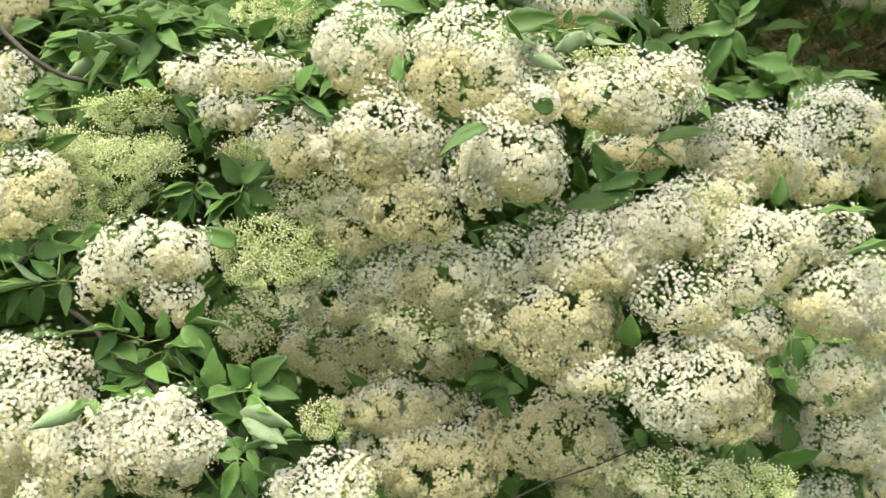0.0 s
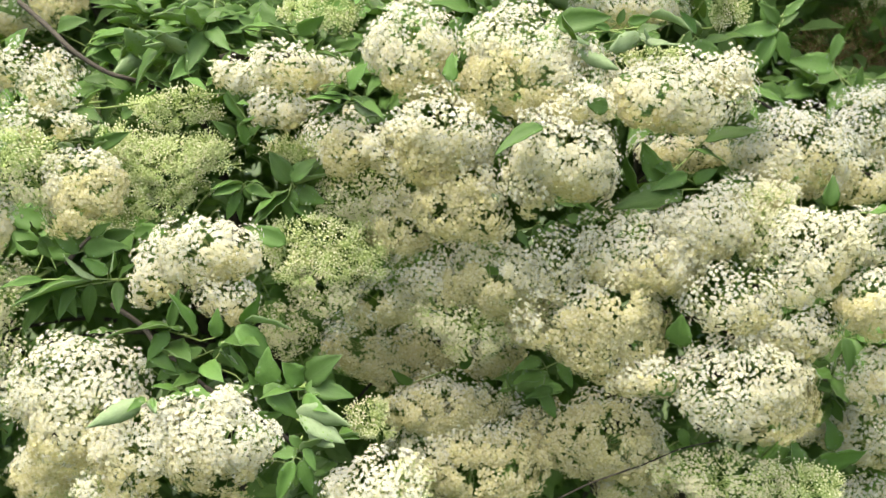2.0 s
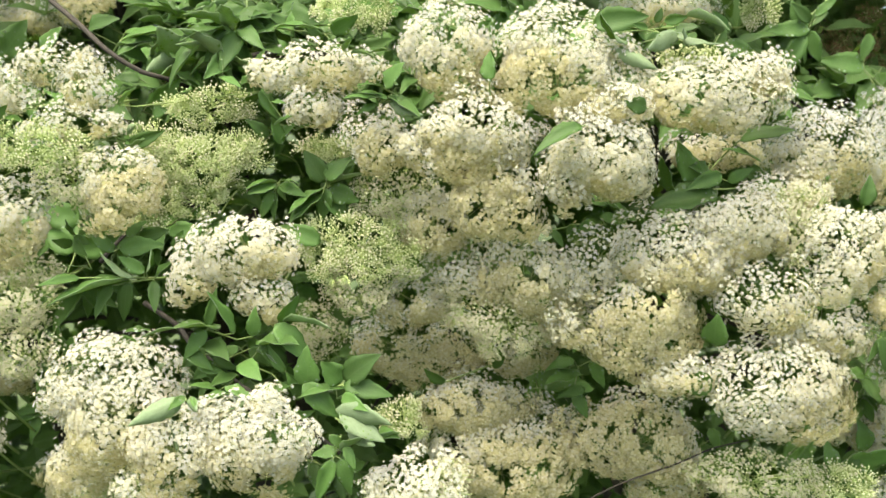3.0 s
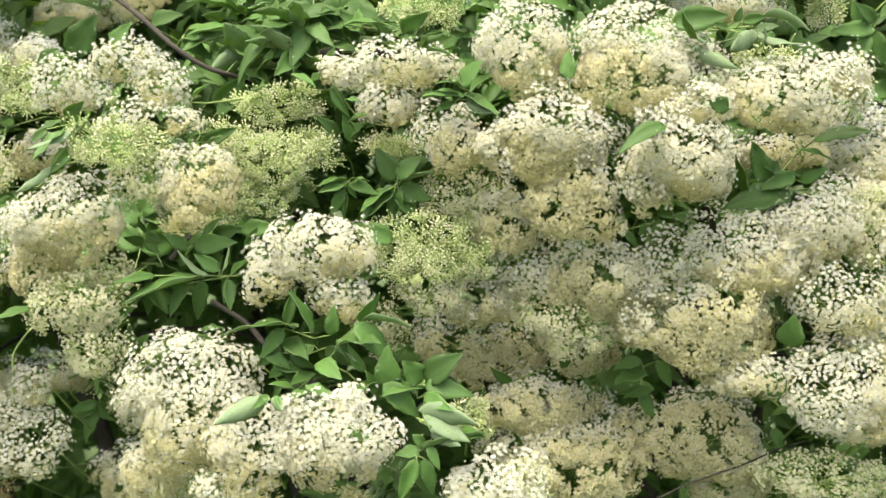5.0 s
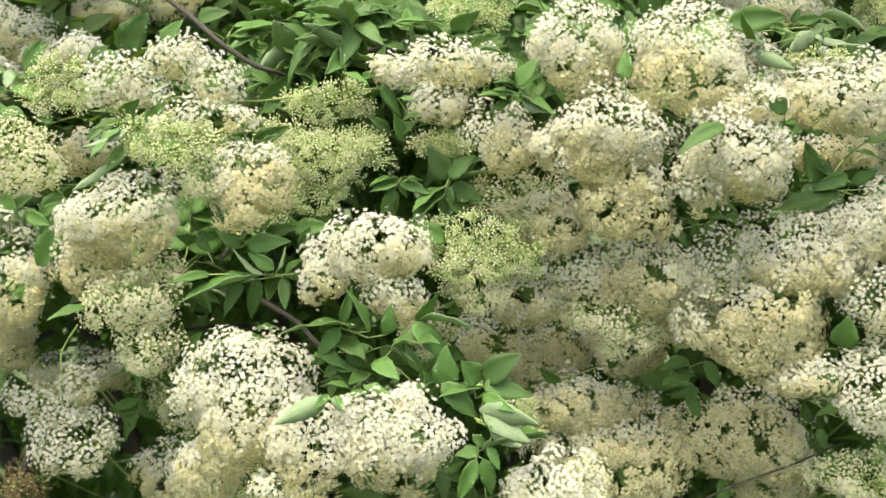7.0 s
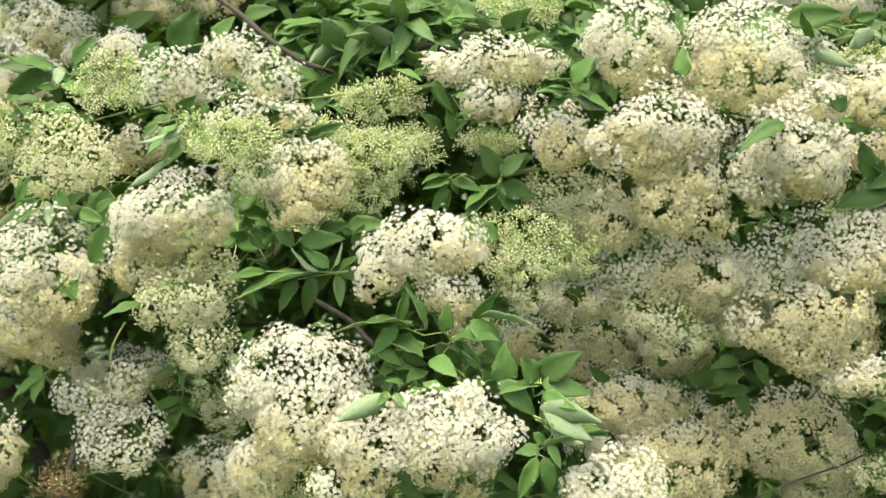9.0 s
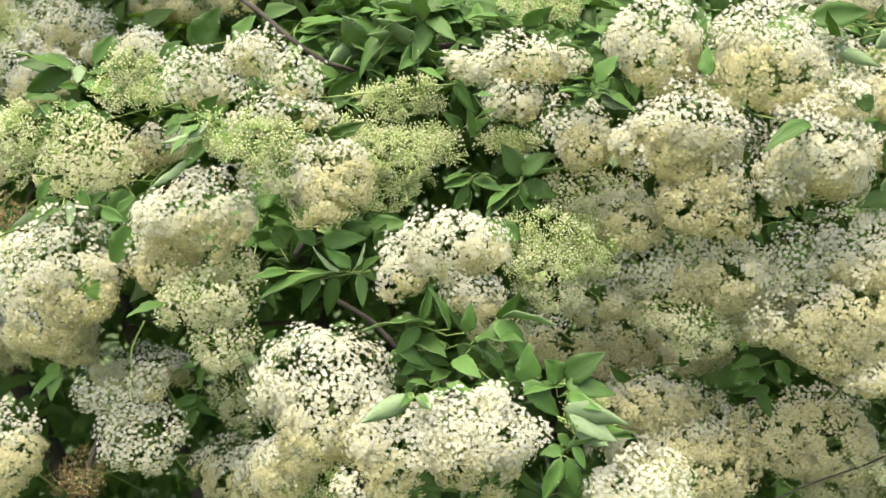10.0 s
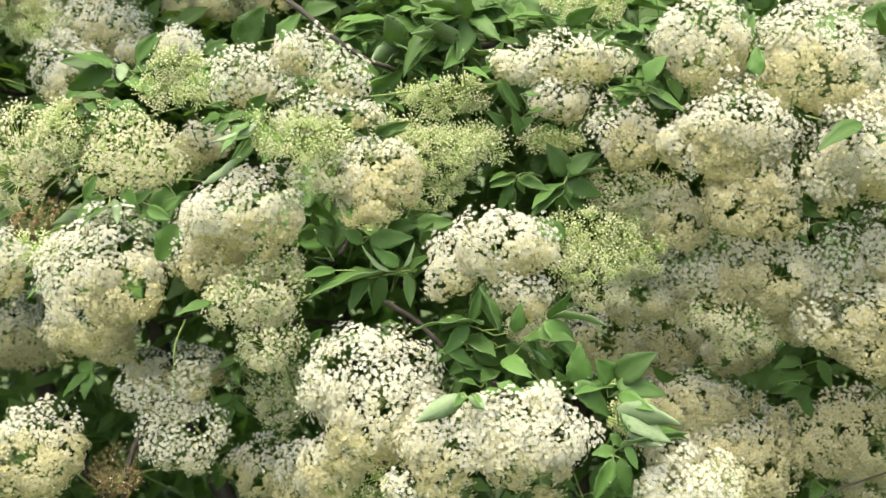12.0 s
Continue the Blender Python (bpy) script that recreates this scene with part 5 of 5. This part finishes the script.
# ---- filling leaves between and behind the heads, standing on the shrub's inner twigs ----
rng = np.random.default_rng(77)
made = 0
deep_leaves = []
for attempt in range(4000):
    if made >= 205:
        break
    x, y, z = rng.uniform(-1.4, 1.1), rng.uniform(1.32, 1.62), rng.choice([rng.uniform(0.72, 1.76), rng.uniform(1.5, 1.74)])
    if any(((x - hx) / (hw + 0.03)) ** 2 + ((z - hz) / (hh + 0.03)) ** 2 < 1.2 and y < hy + 0.07 for hx, hy, hz, hw, hh in HEADS):
        continue
    if (x < -0.42 and z < 1.24) or (x > 0.36 and z > 1.50) or (z > 1.65 and -0.85 < x < 0.1) or (z > 1.53 and x < -0.5 and y < 1.48):
        continue
    way = Vector((rng.normal(0, 0.7), rng.uniform(-0.9, -0.2), rng.normal(0, 0.45))).normalized() * rng.uniform(0.11, 0.16)
    b = Vector((x, y, z)) - way * 0.5
    one = leaf(*b, *(b + way), pairs=int(rng.integers(1, 4)), size=rng.uniform(0.055, 0.075) * (1.08 if z > 1.5 else 1.0),
         face=(rng.normal(0, 0.3), -0.45, 0.85), seed=900 + made, label="mid-green elder leaf deeper in the shrub", tail=(0.02, 1.72 - b.y, -0.05))
    if y > 1.5:
        deep_leaves.append(one)
    made += 1

# sunlit leaves along the upper edge, hanging towards the light
for k in range(34):
    x, y, z = rng.uniform(-0.54, -0.09), rng.uniform(1.54, 1.64), rng.uniform(1.53, 1.69)
    way = Vector((rng.normal(0, 0.8), rng.uniform(-0.7, -0.2), rng.normal(-0.15, 0.4))).normalized() * rng.uniform(0.12, 0.16)
    b = Vector((x, y, z)) - way * 0.5
    leaf(*b, *(b + way), pairs=2, size=rng.uniform(0.06, 0.08), face=(rng.normal(0, 0.3), -0.72, 0.68), seed=1500 + k, label=LIT, tail=(0.02, 1.72 - b.y, -0.05))

# an added roof of leaves, keeping sun off the dark hollow low in the shrub
for k in range(44):
    x, y, z = rng.uniform(-1.15, -0.45), rng.uniform(1.34, 1.70), rng.uniform(1.22, 1.34)
    way = Vector((rng.normal(0, 0.7), rng.uniform(-0.8, 0.4), rng.normal(0, 0.2))).normalized() * 0.15
    b = Vector((x, y, z)) - way * 0.5
    one = leaf(*b, *(b + way), pairs=3, size=0.075, face=(rng.normal(0, 0.2), -0.25, 0.95), seed=1300 + k, label="mid-green elder leaf deeper in the shrub", tail=(0.02, 1.72 - b.y, 0.05))
    deep_leaves.append(one)

# unseen leaves added above the view, to shade this corner of the shrub
for k in range(20):
    x, y, z = rng.uniform(0.40, 1.15), rng.uniform(1.37, 1.66), rng.uniform(1.79, 1.95)
    way = Vector((rng.normal(0, 0.7), rng.uniform(-0.8, 0.4), rng.normal(0, 0.2))).normalized() * 0.15
    b = Vector((x, y, z)) - way * 0.5
    one = leaf(*b, *(b + way), pairs=3, size=0.075, face=(rng.normal(0, 0.2), -0.25, 0.95), seed=1400 + k, label="mid-green elder leaf deeper in the shrub", tail=(0.02, 1.72 - b.y, -0.03))
    deep_leaves.append(one)
join_deep(deep_leaves, "deep_foliage", "mid-green elder leaves crowded deep in the shrub and added shading leaves")

# ---- the shrub itself: stems from the ground, limbs, and the inner foliage ----
shrub = new("elder_shrub")
shrub.location = (0, 2.0, 0)
tagged(shrub, "large elder shrub, brown stems and dense dark green inner foliage", "shrub")
for i in range(9):
    x = -1.5 + 0.36 * i + rng.uniform(-0.1, 0.1)
    pts = [(x * 0.55, rng.uniform(0.1, 0.4), -0.05), (x * 0.8, rng.uniform(0.1, 0.4), 0.6), (x, rng.uniform(0.05, 0.35), 1.2), (x * 1.1 + rng.uniform(-0.1, 0.1), 0.15, 1.85), (x * 1.15, 0.1, 2.5)]
    part("stem", tube_mesh("stem", pts, [0.03, 0.024, 0.017, 0.011, 0.005], BARK, 9, 0.1, rng), shrub)
    for k in range(5):
        p = Vector(pts[2]).lerp(Vector(pts[3]), k / 5) + Vector((0, 0, -0.25))
        q = p + Vector((rng.uniform(-0.3, 0.3), -0.5, rng.uniform(-0.1, 0.25)))
        part("limb", tube_mesh("limb", [p, p.lerp(q, 0.5) + Vector((0, 0, 0.04)), q], [0.007, 0.005, 0.002], BARK, 6, 0.1, rng), shrub)

blade_form = np.array([(0, 0, 0), (-0.2, 0.3, 0.07), (0.2, 0.3, 0.07), (-0.22, 0.6, 0.05), (0.22, 0.6, 0.05), (0, 1, -0.15), (0, 0.3, 0), (0, 0.6, -0.03)])
blade_tris = np.array([(0, 6, 1), (0, 2, 6), (1, 6, 7), (1, 7, 3), (6, 2, 4), (6, 4, 7), (3, 7, 5), (7, 4, 5)])
inner_leaf = material("inner_leaf", (0.060, 0.108, 0.030), 0.72, 0.4, translucent=(0.17, 0.30, 0.03), share=0.30, island=True)
for low, high, count in ((1.60, 1.95, 15000), (1.95, 2.7, 19000), (2.7, 3.6, 9000), (2.2, 3.3, 7000)):
    pile = Pile()
    n = count
    spot = np.stack([rng.uniform(-2.6, 2.3, n), rng.uniform(low, high, n), rng.uniform(0.15, 2.95, n)], 1)
    if low == 2.2:
        # the thick low skirt of the shrub, which lets no ground be seen through it
        spot[:, 2] = rng.uniform(0.05, 1.5, n)
    elif low > 1.9:
        spot[: n // 2, 2] = rng.uniform(1.5, 2.4, n // 2)
    dome = np.abs((spot[:, 0] + 0.15) / 2.45) ** 2.2 + np.abs((spot[:, 2] - 1.3) / 1.65) ** 2.2 + np.abs((spot[:, 1] - 2.3) / 1.2) ** 2.3 < 1 + 0.25 * rng.random(n)
    spot = spot[dome]
    hollow = (spot[:, 0] > -1.15) & (spot[:, 0] < -0.42) & (spot[:, 2] < 1.20) & (spot[:, 2] > 0.5) & (spot[:, 1] < 1.9)
    spot = spot[~hollow]
    nrm = unit(rng.normal(size=spot.shape) * 0.55 + np.array([0, -0.45, 0.75]))
    pile.copies(blade_form, blade_tris, np.zeros(8), spot - np.array(shrub.location), frames_for(nrm, rng) * (rng.uniform(0.06, 0.085, len(spot)) * (1.0 if low < 1.9 else 1.1 if low < 2.5 else 2.2))[:, None, None])
    part("inner_foliage", pile.mesh("inner_foliage", [inner_leaf]), shrub, kind="stuff")

# ---- the ground under it, one sheet to the horizon ----
bm = bmesh.new()
rings = [0.0, 1.0, 2.0, 3.5, 6, 12, 30, 80, 250, 900]
prev = None
for r in rings:
    ring = [bm.verts.new((r * math.cos(a * math.pi / 16), r * math.sin(a * math.pi / 16), 0.03 * noise.noise((r * math.cos(a), r * math.sin(a), 0)) if 0 < r < 30 else 0)) for a in range(32)] if r else [bm.verts.new((0, 0, 0))]
    if prev:
        for a in range(32):
            b = (a + 1) % 32
            bm.faces.new((prev[0], ring[a], ring[b]) if len(prev) == 1 else (prev[a], ring[a], ring[b], prev[b]))
    prev = ring
me = bpy.data.meshes.new("ground")
bm.to_mesh(me)
me.materials.append(SOIL)
ground = new("ground", me)
tagged(ground, "earthy grass-grown ground under the shrub", "ground", kind="structure")
